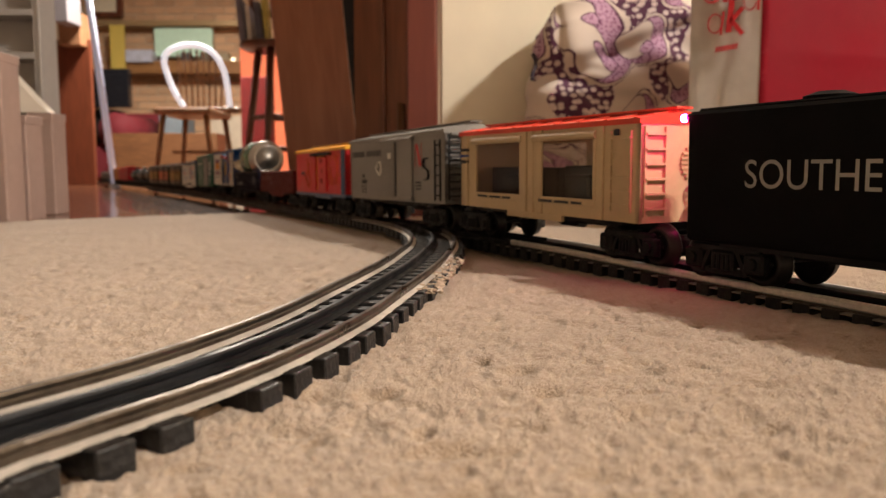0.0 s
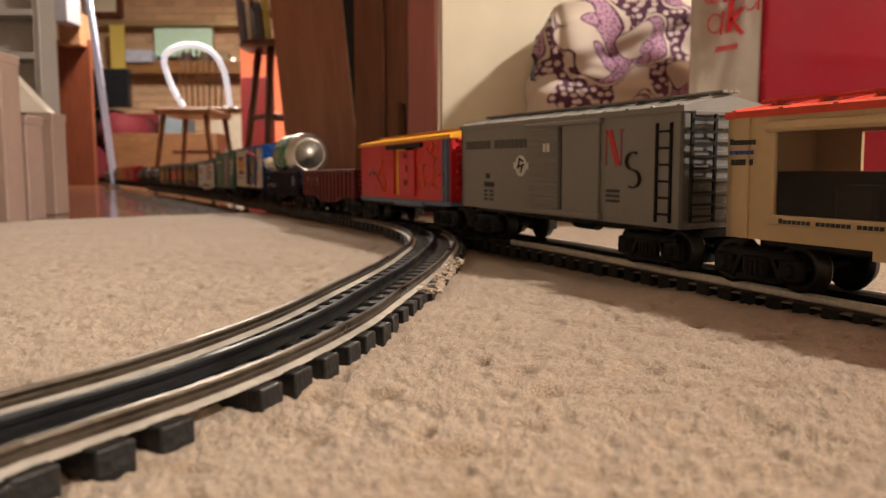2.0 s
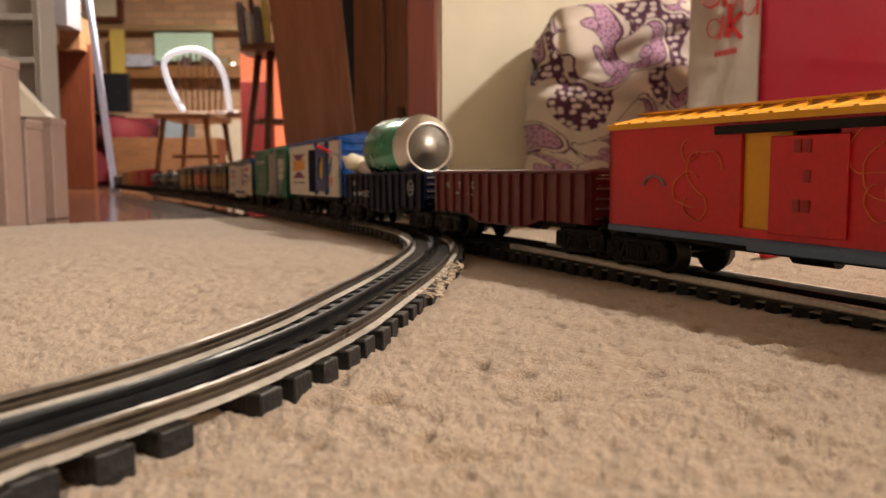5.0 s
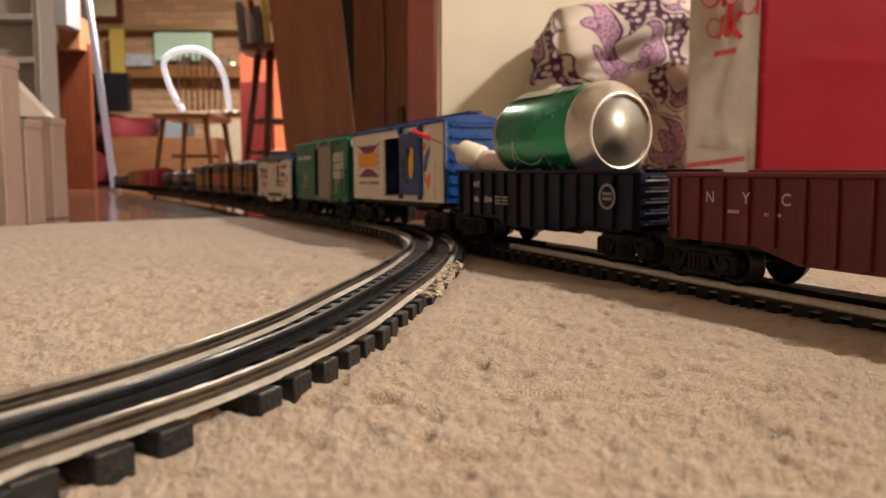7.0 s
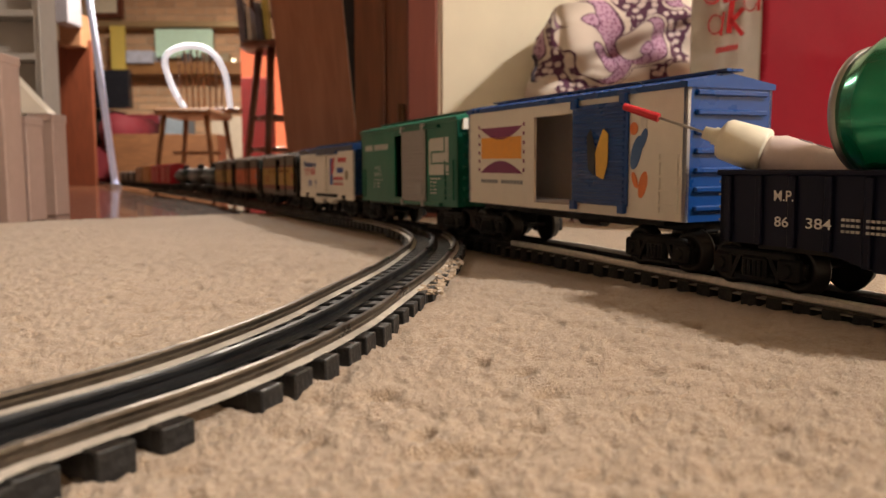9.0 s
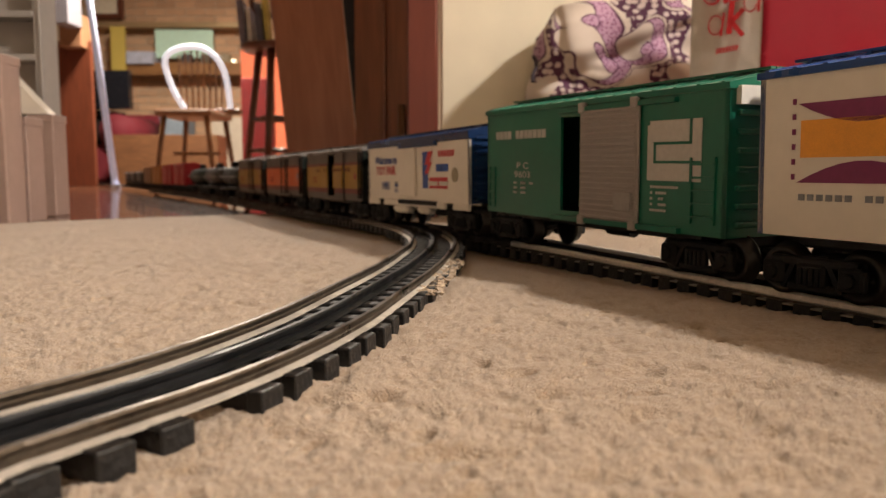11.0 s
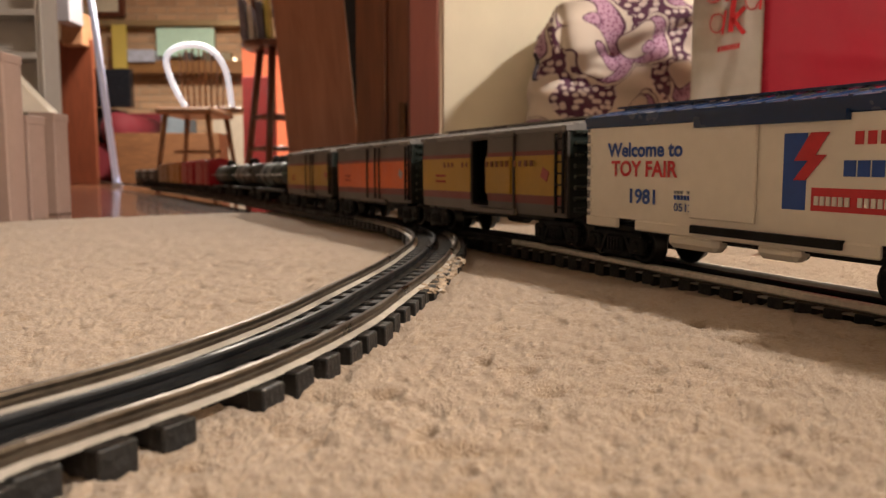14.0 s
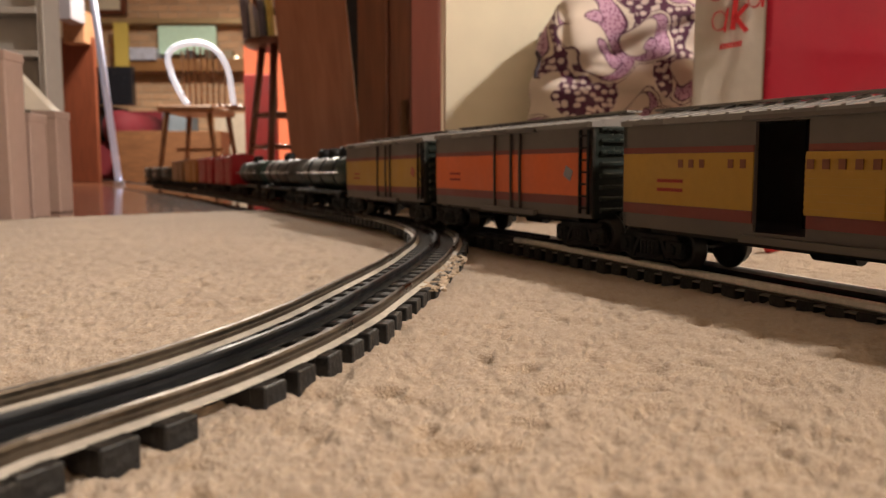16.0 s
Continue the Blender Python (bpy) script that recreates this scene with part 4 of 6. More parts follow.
def gondola(far, near, label, colour_mat, top=0.0555, deep=0.0160, posts=13, spin=True):
    """Open low-sided car: ribbed sides that sag to a deeper middle."""
    car, L = start_car("toy_gondola", label, "toy train", far, near, spin)
    W, z0 = 0.060, 0.0225
    bm = bmesh.new()
    for y, t in ((-W / 2, 0.002), (W / 2 - 0.002, 0.002)):
        pts = [(-L / 2, z0), (-L / 2 + 0.058, z0), (-L / 2 + 0.082, deep), (L / 2 - 0.082, deep), (L / 2 - 0.058, z0), (L / 2, z0), (L / 2, top), (-L / 2, top)]
        f = bm.faces.new([bm.verts.new((a, y, b)) for a, b in pts])
        r = bmesh.ops.extrude_face_region(bm, geom=[f])
        bmesh.ops.translate(bm, verts=[v for v in r["geom"] if isinstance(v, bmesh.types.BMVert)], vec=(0, t, 0))
    bx(bm, -L / 2, L / 2, -W / 2 + 0.002, W / 2 - 0.002, z0, z0 + 0.003)
    part("body", bm, colour_mat, car)
    part("rim", box(-L / 2 - 0.001, L / 2 + 0.001, -W / 2 - 0.0022, -W / 2 + 0.0022, top - 0.0008, top + 0.0018, bevel=0.0006), colour_mat, car)
    part("rim", box(-L / 2 - 0.001, L / 2 + 0.001, W / 2 - 0.0022, W / 2 + 0.0022, top - 0.0008, top + 0.0018, bevel=0.0006), colour_mat, car)
    for i in range(posts):
        x = -L / 2 + 0.006 + (L - 0.012) * i / (posts - 1)
        zz = deep + 0.001 if abs(x) < L / 2 - 0.078 else z0
        part("side_post", box(x - 0.0017, x + 0.0017, -W / 2 - 0.0022, -W / 2 + 0.0004, zz, top - 0.001, bevel=0.0005), colour_mat, car)
    for sgn in (-1, 1):
        ribbed_end(car, L, sgn, W, z0, top, colour_mat, 5, 0.0)
        xo = sgn * (L / 2 + 0.0025)
        lb = bmesh.new()
        for i in range(5):
            z = z0 + 0.004 + i * 0.0062
            bx(lb, xo - 0.0006, xo + 0.0006, -0.028, -0.012, z - 0.0005, z + 0.0005)
        part("grab_iron", lb, M_STEEL, car)
    frame_under(car, L, z0)
    return car, L, top


def blue_boxcar():
    car, L = start_car("toy_boxcar", "white-sided toy boxcar with bright blue door, ends and roof", "toy train", 1.873, 1.627)
    white = mat("cream_white_plastic", (0.74, 0.69, 0.61), 0.42, vary=0.05, scale=20, bump=0.05)
    blue = mat("bright_blue_plastic", (0.002, 0.046, 0.21), 0.3, vary=0.08, scale=25)
    z0, z1, W = 0.0285, 0.1010, 0.060
    a, b = -0.0247, 0.030
    # Far side also opened, unseen, so the lamp brightens the added inner sheet.
    side_walls(car, L, W, z0, z1, white, opening=(a, b), top=0.010, far_open=True)
    part("lining", box(a - 0.004, b + 0.004, W / 2 - 0.012, W / 2 - 0.0112, z0 + 0.003, z1), thin_plastic("brown_lining", (0.40, 0.25, 0.16)), car, "translucent brown inner wall, added to look lit through the doorway")
    door_panel(car, 0.0237, 0.0775, z0 + 0.006, z1 - 0.006, -W / 2, blue, ribs=15, label="bright blue ribbed sliding door")
    for sgn in (-1, 1):
        ribbed_end(car, L, sgn, W, z0, z1, blue, 7, 0.005, "bright blue ribbed end")
    gable_roof(car, L, W, z1, 0.005, blue, ribs=16, label="bright blue ribbed roof")
    ladder(car, L / 2 - 0.020, L / 2 - 0.006, -W / 2, z0 + 0.004, z0 + 0.036, 4, white)
    purple = mat("purple_print", (0.20, 0.02, 0.10), 0.5)
    orange = mat("orange_yellow_print", (0.80, 0.34, 0.04), 0.5, vary=0.1, scale=200)
    cx, w = -0.0710, 0.0330
    arc = [(cx + w * (u - 0.5) * 1.9, 0.0860 - 0.009 * math.sin(math.pi * u)) for u in np.linspace(0, 1, 10)]
    plate(car, "emblem_band", purple, [(cx - w * 0.95, 0.0863)] + arc[1:-1] + [(cx + w * 0.95, 0.0863)], YS - 0.0001, "purple arched band")
    arc = [(cx + w * (u - 0.5) * 1.9, 0.0525 + 0.009 * math.sin(math.pi * u)) for u in np.linspace(0, 1, 10)]
    plate(car, "emblem_band", purple, [(cx + w * 0.95, 0.0522)] + arc[::-1][1:-1] + [(cx - w * 0.95, 0.0522)], YS - 0.0001, "purple arched band")
    plate(car, "emblem_block", orange, [(cx - w * 0.9, 0.063), (cx + w * 0.9, 0.063), (cx + w * 0.9, 0.079), (cx - w * 0.9, 0.079)], YS - 0.0001, "orange-yellow logo block")
    for sx in (-1, 1):
        for k in range(6):
            part("emblem_dot", box(cx + sx * 0.0332 - 0.0008, cx + sx * 0.0332 + 0.0008, YS - 0.0003, YS + 0.0004, 0.0535 + k * 0.0065, 0.0560 + k * 0.0065), purple, car)
    bars(car, mat("grey_print", (0.25, 0.26, 0.28)), cx - 0.030, 0.0445, YS, "###### #######", 0.0030, pitch=0.0045)
    # plain yellow patch on the door
    plate(car, "door_patch", mat("yellow_patch", (0.72, 0.42, 0.05), 0.5), [(0.051, 0.052), (0.058, 0.050), (0.062, 0.060), (0.062, 0.077), (0.057, 0.080), (0.050, 0.066)], -W / 2 - 0.0036, "yellow printed patch")
    plate(car, "door_patch", M_BLACK_P, [(0.043, 0.056), (0.049, 0.052), (0.050, 0.068), (0.045, 0.080), (0.041, 0.076)], -W / 2 - 0.0036, "black printed patch")
    def blob(cx_, cz_, rx_, rz_, turn, material, label, proud=0.0):
        c_, s_ = math.cos(radians(turn)), math.sin(radians(turn))
        ring_ = [(cx_ + rx_ * math.cos(q) * c_ - rz_ * math.sin(q) * s_, cz_ + rx_ * math.cos(q) * s_ + rz_ * math.sin(q) * c_) for q in np.linspace(0, 2 * math.pi, 16, endpoint=False)]
        plate(car, "print_patch", material, ring_, YS - 0.0001 - proud, label)

    jay = mat("jacket_blue_print", (0.05, 0.12, 0.30), 0.5)
    shoe = mat("orange_print_patch", (0.70, 0.20, 0.06), 0.5)
    pale_p = mat("pale_patch_print", (0.62, 0.58, 0.52), 0.5)
    blob(0.0835, 0.0655, 0.0042, 0.0100, -18, jay, "slate-blue printed patch")
    blob(0.0895, 0.0730, 0.0026, 0.0062, -24, jay, "slate-blue printed patch", 0.0004)
    blob(0.0815, 0.0790, 0.0034, 0.0036, 0, shoe, "orange printed patch", 0.0004)
    blob(0.0895, 0.0830, 0.0026, 0.0046, 10, pale_p, "pale printed patch")
    blob(0.0895, 0.0475, 0.0034, 0.0078, -16, shoe, "orange printed patch")
    blob(0.0830, 0.0500, 0.0020, 0.0050, 25, shoe, "orange printed patch", 0.0004)
    frame_under(car, L, z0 - 0.001)


def green_boxcar():
    car, L = start_car("toy_boxcar", "green toy boxcar with grey half-open sliding door", "toy train", 2.135, 1.893)
    m = mat("jade_green_plastic", (0.005, 0.130, 0.077), 0.38, vary=0.08, scale=25, bump=0.04)
    grey = mat("door_grey_plastic", (0.32, 0.29, 0.275), 0.45, vary=0.06)
    z0, z1, W = 0.0230, 0.0985, 0.060
    a, b = -0.022, 0.040
    side_walls(car, L, W, z0, z1, m, opening=(a, b), top=0.009, sill=0.006)
    # Added black sheet: paints the shade seen through the half-open door.
    part("lining", box(a - 0.006, b + 0.006, 0.018, 0.020, z0 + 0.003, z1), M_INSIDE_SHADE, car)
    door_panel(car, 0.0019, 0.0571, z0 + 0.003, z1 - 0.006, -W / 2, grey, ribs=20, label="light grey ribbed sliding door")
    part("door_patch", box(0.038, 0.053, -W / 2 - 0.0040, -W / 2 - 0.003, z0 + 0.010, z0 + 0.020), mat("pale_door_patch", (0.33, 0.31, 0.30), 0.5), car)
    tb = bmesh.new()
    part("door_track", box(-0.022, 0.086, -W / 2 - 0.003, -W / 2, z1 - 0.0065, z1 - 0.004), m, car)
    bx(tb, -0.030, 0.090, -W / 2 - 0.003, -W / 2, z0 + 0.000, z0 + 0.003)
    part("door_track", tb, m, car)
    for sgn in (-1, 1):
        ribbed_end(car, L, sgn, W, z0, z1, m, 8, 0.006)
        pb = box(sgn * L / 2 - 0.0005 if sgn > 0 else -L / 2 - 0.0032, L / 2 + 0.0032 if sgn > 0 else -L / 2 + 0.0005, -0.026, 0.026, z1 - 0.010, z1 - 0.001)
        part("end_placard", pb, M_WHITE_P, car, "pale end placard")
    gable_roof(car, L, W, z1, 0.006, m, ribs=14)
    # interlocked pale emblem as plain strokes
    ex0, ex1, ez0, ez1 = 0.0629, 0.1037, 0.0505, 0.0830
    b = bmesh.new()
    y0, y1 = YS - 0.0004, YS + 0.0003
    bx(b, ex0, ex1, y0, y1, ez0, ez1, bevel=0.0003)
    part("emblem", b, mat("pale_print", (0.50, 0.48, 0.45), 0.5, vary=0.06), car, "pale rounded emblem block")
    w_, h_ = ex1 - ex0, ez1 - ez0
    for u0, u1, v0, v1 in ((0.14, 1.0, 0.29, 0.335), (0.14, 0.18, 0.335, 0.62), (0.14, 0.84, 0.60, 0.645), (0.80, 0.84, 0.645, 1.0), (0.0, 0.05, 0.93, 1.0)):
        part("emblem_slot", box(ex0 + u0 * w_, ex0 + u1 * w_, y0 - 0.0004, y0 - 0.0001, ez0 + v0 * h_, ez0 + v1 * h_), m, car)
    pale = mat("pale_print", (0.50, 0.48, 0.45))
    bars(car, pale, -0.1069, 0.0772, YS, "#### #######", 0.0062, pitch=0.0057, fill=0.8)
    letters("P C", -0.0770, 0.0560, YS - 0.0002, 0.0046, pale, car, width=0.0155)
    letters("9603", -0.0805, 0.0497, YS - 0.0002, 0.0046, pale, car, width=0.0215)
    for k in range(3):
        bars(car, pale, -0.0815, 0.0450 - k * 0.0034, YS, "xx  xxx  " if k else "xx  xxx  xx", 0.0022, pitch=0.0024)
    for k in range(5):
        bars(car, pale, ex0 + 0.003, 0.0465 - k * 0.0032, YS, ("xxxxxxxxxx", "x xxxx", "x  xx", "x  xxx", "xxxxxx")[k], 0.0020, pitch=0.0022)
    ladder(car, L / 2 - 0.024, L / 2 - 0.008, -W / 2, z0 + 0.006, z0 + 0.040, 5, m)
    ladder(car, -L / 2 + 0.004, -L / 2 + 0.012, -W / 2, z0 + 0.004, z0 + 0.034, 4, m)
    frame_under(car, L, z0)


def white_reefer():
    car, L = start_car("toy_refrigerator_car", "white toy car with blue roof and printed greeting", "toy train", 2.406, 2.166)
    white = mat("aged_white_plastic", (0.78, 0.73, 0.65), 0.45, vary=0.05, scale=20, bump=0.05)
    blue = mat("navy_plastic", (0.008, 0.028, 0.095), 0.22, vary=0.1, scale=25)
    z0, z1, W = 0.0270, 0.0800, 0.060
    side_walls(car, L, W, z0, z1, white)
    door_panel(car, -0.030, 0.012, z0 + 0.004, z1 - 0.002, -W / 2, white, ribs=0, hooks=False)
    for i in range(22):
        z = z0 + 0.003 + (z1 - z0 - 0.006) * i / 21
        if i % 3 == 0:
            part("hinge", box(-L / 2 + 0.001, -L / 2 + 0.005, -W / 2 - 0.001, -W / 2, z - 0.0008, z + 0.0008), white, car)
    sb = bmesh.new()
    for x0, x1 in ((-L / 2, -L / 2 + 0.030), (-L / 2 + 0.046, L / 2 - 0.046), (L / 2 - 0.030, L / 2)):
        bx(sb, x0, x1, -W / 2 - 0.001, -W / 2 + 0.002, z0 - 0.006, z0, bevel=0.0008)
    bx(sb, -0.048, -0.012, -W / 2 - 0.001, -W / 2 + 0.01, z0 - 0.013, z0 - 0.004, bevel=0.003)
    bx(sb, 0.012, 0.036, -W / 2 - 0.001, -W / 2 + 0.01, z0 - 0.012, z0 - 0.004, bevel=0.003)
    part("skirt", sb, white, car, "white sill with bulging tanks")
    tb = bmesh.new()
    bx(tb, -0.0281, 0.0582, -W / 2 - 0.003, -W / 2 + 0.0, z0 - 0.0035, z0 + 0.0005)
    part("door_track", tb, M_BLACK, car)
    part("door_track", box(-0.0265, 0.0582, -W / 2 - 0.0035, -W / 2, z1 - 0.003, z1 + 0.0015), mat("navy_plastic", (0.008, 0.028, 0.095)), car)
    for sgn in (-1, 1):
        ribbed_end(car, L, sgn, W, z0, z1 + 0.004, blue, 9, 0.005, "navy blue ribbed end")
    part("eave", box(-L / 2 - 0.0006, L / 2 + 0.0006, -W / 2 - 0.0012, W / 2 + 0.0012, z1, z1 + 0.006, bevel=0.0005), blue, car)
    gable_roof(car, L, W, z1 + 0.006, 0.005, blue, ribs=16, label="navy blue roof with long ribs")
    lb = mat("sign_blue", (0.015, 0.07, 0.33), 0.45)
    letters("Welcome to", -0.0997, 0.0630, YS - 0.0002, 0.0080, lb, car, width=0.0626, bold=0.03)
    letters("TOY FAIR", -0.0959, 0.0520, YS - 0.0002, 0.0086, M_RED_P, car, width=0.0555, bold=0.03)
    letters("1981", -0.0789, 0.0368, YS - 0.0002, 0.0080, lb, car, width=0.0214, bold=0.03)
    bars(car, mat("grey_print", (0.25, 0.26, 0.28)), -0.0429, 0.0432, YS, "xxx xx", 0.0022, pitch=0.0024)
    bars(car, lb, -0.0429, 0.0400, YS, "######", 0.0026, pitch=0.0025)
    letters("0512", -0.0429, 0.0340, YS - 0.0002, 0.0042, lb, car, width=0.0140)
    # blue and red blocks of a printed logo
    ys = YS - 0.0001
    px = 0.0262
    plate(car, "logo_block", lb, [(px, 0.0390), (px + 0.0120, 0.0390), (px + 0.0120, 0.0725), (px, 0.0725)], ys, "blue logo block")
    plate(car, "logo_stroke", M_RED_P, [(px + 0.0060, 0.0520), (px + 0.0120, 0.0520), (px + 0.0220, 0.0630), (px + 0.0150, 0.0630)], ys - 0.0006, "red lightning-like stroke")
    plate(car, "logo_stroke", M_RED_P, [(px + 0.0060, 0.0605), (px + 0.0150, 0.0605), (px + 0.0230, 0.0725), (px + 0.0140, 0.0725)], ys - 0.0006, "red lightning-like stroke")
    plate(car, "logo_block", M_RED_P, [(px + 0.0150, 0.0390), (px + 0.0530, 0.0390), (px + 0.0530, 0.0490), (px + 0.0150, 0.0490)], ys, "red caption bar")
    bars(car, M_WHITE_P, px + 0.0170, 0.0415, YS - 0.0006, "###### ######", 0.0042, pitch=0.0029)
    bars(car, M_RED_P, px + 0.0345, 0.0670, YS, "######", 0.0058, pitch=0.0055)
    bars(car, lb, px + 0.0300, 0.0540, YS, "####", 0.0072, pitch=0.0062, fill=0.85)
    b = bmesh.new()
    bmesh.ops.create_cone(b, cap_ends=True, segments=18, radius1=0.0062, radius2=0.0062, depth=0.0006, matrix=pose(0.0935, YS, 0.0510, 90, 0, 0))
    part("seal", b, mat("tan_print", (0.32, 0.27, 0.18), 0.5, vary=0.4, scale=500), car, "small round tan seal")
    frame_under(car, L, z0 - 0.005)


def wood_reefer(far, near, label, stripe, open_door, spin=True, name_bars=True):
    """Dark-ended car with a coloured band along its side."""
    car, L = start_car("toy_refrigerator_car", label, "toy train", far, near, spin)
    z0, z1, W = 0.0220, 0.0815, 0.060
    body = mat("taupe_plastic", (0.088, 0.074, 0.065), 0.45, vary=0.08, scale=20, bump=0.06)
    opening = (-0.0203, 0.0087) if open_door else None
    side_walls(car, L, W, z0, z1, body, opening=opening, top=0.004, sill=0.004)
    segs = [(-L / 2 + 0.001, -0.0208), (0.0092, L / 2 - 0.003)] if open_door else [(-L / 2 + 0.001, L / 2 - 0.003)]
    maroon = mat("maroon_print", (0.16, 0.028, 0.022), 0.5, vary=0.1)
    for a, b in segs:
        part("stripe", box(a, b, YS - 0.0004, YS + 0.0003, 0.0360, 0.0635), stripe, car, "coloured side band")
        part("edge_stripe", box(a, b, YS - 0.0004, YS + 0.0003, 0.0637, 0.0668), maroon, car)
        part("edge_stripe", box(a, b, YS - 0.0004, YS + 0.0003, 0.0300, 0.0358), maroon, car)
    if open_door:
        # Dark sheet set inside to stand for shade behind the doorway.
        part("lining", box(-0.026, 0.014, 0.010, 0.012, z0 + 0.003, z1), M_INSIDE_SHADE, car)
        dr = part("door", box(0.0092, 0.046, YS - 0.0020, YS - 0.0005, 0.0360, 0.0635), stripe, car)
        for k in range(8):
            part("slat", box(0.0092, 0.046, YS - 0.0024, YS - 0.0019, 0.0370 + k * 0.0033, 0.0388 + k * 0.0033), stripe, dr)
    tb = bmesh.new()
    bx(tb, -0.026, 0.052, -W / 2 - 0.003, -W / 2, z0 - 0.001, z0 + 0.0025)
    part("door_track", tb, body, car)
    part("door_track", box(-0.026, 0.052, -W / 2 - 0.003, -W / 2, z1 - 0.003, z1 - 0.001), body, car)
    for x in ((0.050,) if open_door else (-0.007, 0.0177, 0.0305)):
        part("door_bar", box(x - 0.0008, x + 0.0008, YS - 0.0018, YS, z0 + 0.003, z1 - 0.003), mat("dark_taupe", (0.04, 0.028, 0.025), 0.5), car)
    for sgn in (-1, 1):
        ribbed_end(car, L, sgn, W, z0, z1, mat("very_dark_green_plastic", (0.015, 0.020, 0.017), 0.3, vary=0.15), 8, 0.004)
    ladder(car, L / 2 - 0.0115, L / 2 - 0.003, -W / 2 - 0.001, z0 + 0.003, z1 - 0.004, 7, M_BLACK)
    gable_roof(car, L, W, z1, 0.0052, mat("grey_roof_plastic", (0.16, 0.15, 0.145), 0.28, vary=0.1, scale=30), ribs=18, label="shiny grey ribbed roof")
    ink = mat("dark_red_print", (0.28, 0.02, 0.015))
    if name_bars:
        bars(car, mat("brown_print", (0.17, 0.055, 0.02), 0.5), -0.0701, 0.0560, YS - 0.0006, "# # #    # #", 0.0046, pitch=0.0038, fill=0.85)
        bars(car, mat("brown_print", (0.17, 0.055, 0.02), 0.5), 0.0107, 0.0560, YS - 0.0030, "# # # # #  # # # #", 0.0046, pitch=0.0038, fill=0.85)
    for k in range(2):
        bars(car, ink, -L / 2 + 0.030, 0.0480 - k * 0.0048, YS - 0.0006, "xxxxxxxxx", 0.0026, pitch=0.0022)
    b = bmesh.new()
    bx(b, -0.0042, 0.0042, -0.0003, 0.0003, -0.0036, 0.0036, bevel=0.0001, m=pose(L / 2 - 0.0255, YS - 0.0006, 0.0505, 0, 25, 0))
    part("emblem", b, mat("faded_red_print", (0.32, 0.07, 0.06)) if stripe.name.startswith("mustard") else mat("grey_print", (0.25, 0.26, 0.28)), car, "small tilted square emblem")
    frame_under(car, L, z0)


def tank_car(far, near, label, m, domes=3, r=0.0225):
    car, L = start_car("toy_tank_car", label, "toy train", far, near, False)
    zc = 0.028 + r
    bm = bmesh.new()
    prof = [(0, -L / 2 + 0.008), (r * 0.7, -L / 2 + 0.010), (r, -L / 2 + 0.018), (r, L / 2 - 0.018), (r * 0.7, L / 2 - 0.010), (0, L / 2 - 0.008)]
    lathe(bm, prof, 24, pose(0, 0, zc, 0, 90, 0))
    part("tank", bm, m, car, "", True)
    for i in range(domes):
        x = (i - (domes - 1) / 2) * 0.05
        part("dome", lathe(bmesh.new(), [(0.010, 0), (0.010, 0.010), (0.007, 0.014), (0, 0.015)], 16, pose(x, 0, zc + r - 0.003)), M_BLACK, car, "black dome", True)
    for x in (-0.06, 0, 0.06):
        b = bmesh.new()
        lathe(b, [(r + 0.0012, -0.002), (r + 0.0012, 0.002), (r - 0.001, 0.002), (r - 0.001, -0.002), (r + 0.0012, -0.002)], 24, pose(x, 0, zc, 0, 90, 0))
        part("band", b, M_BLACK, car)
    part("platform", box(-L / 2, L / 2, -0.028, 0.028, 0.022, 0.027, bevel=0.001), M_BLACK, car)
    hb = bmesh.new()
    cyl(hb, (-L / 2 + 0.01, -0.029, zc), (L / 2 - 0.01, -0.029, zc), 0.0008, n=6)
    part("handrail", hb, M_STEEL, car)


def plain_boxcar(far, near, label, m, z1=0.085, roofm=None):
    car, L = start_car("toy_boxcar", label, "toy train", far, near, False)
    z0, W = 0.0245, 0.060
    side_walls(car, L, W, z0, z1, m)
    door_panel(car, -0.024, 0.024, z0 + 0.004, z1 - 0.005, -W / 2, m, ribs=10)
    for sgn in (-1, 1):
        ribbed_end(car, L, sgn, W, z0, z1, m, 7, 0.005)
    ladder(car, L / 2 - 0.022, L / 2 - 0.008, -W / 2, z0, z1 - 0.006, 6, m)
    gable_roof(car, L, W, z1, 0.0055, roofm or m)
    frame_under(car, L, z0)


def flat_car(far, near, label):
    car, L = start_car("toy_flat_car", label, "toy train", far, near, False)
    part("deck", box(-L / 2, L / 2, -0.030, 0.030, 0.024, 0.032, bevel=0.001), M_BLACK, car)
    for i in range(6):
        part("load_pipe", cyl(bmesh.new(), (-L / 2 + 0.01, -0.022 + (i % 3) * 0.022, 0.0425 + (i // 3) * 0.019), (L / 2 - 0.01, -0.022 + (i % 3) * 0.022, 0.0425 + (i // 3) * 0.019), 0.0103, n=12), mat("dark_load", (0.05, 0.045, 0.04), 0.5), car, "", True)


def glass_material():
    m = bpy.data.materials.new("smoky_pane")
    m.use_nodes = True
    bs = m.node_tree.nodes["Principled BSDF"]
    bs.inputs["Base Color"].default_value = (0.72, 0.66, 0.62, 1)
    bs.inputs["Transmission Weight"].default_value = 1.0
    bs.inputs["Roughness"].default_value = 0.04
    bs.inputs["IOR"].default_value = 1.2
    return m


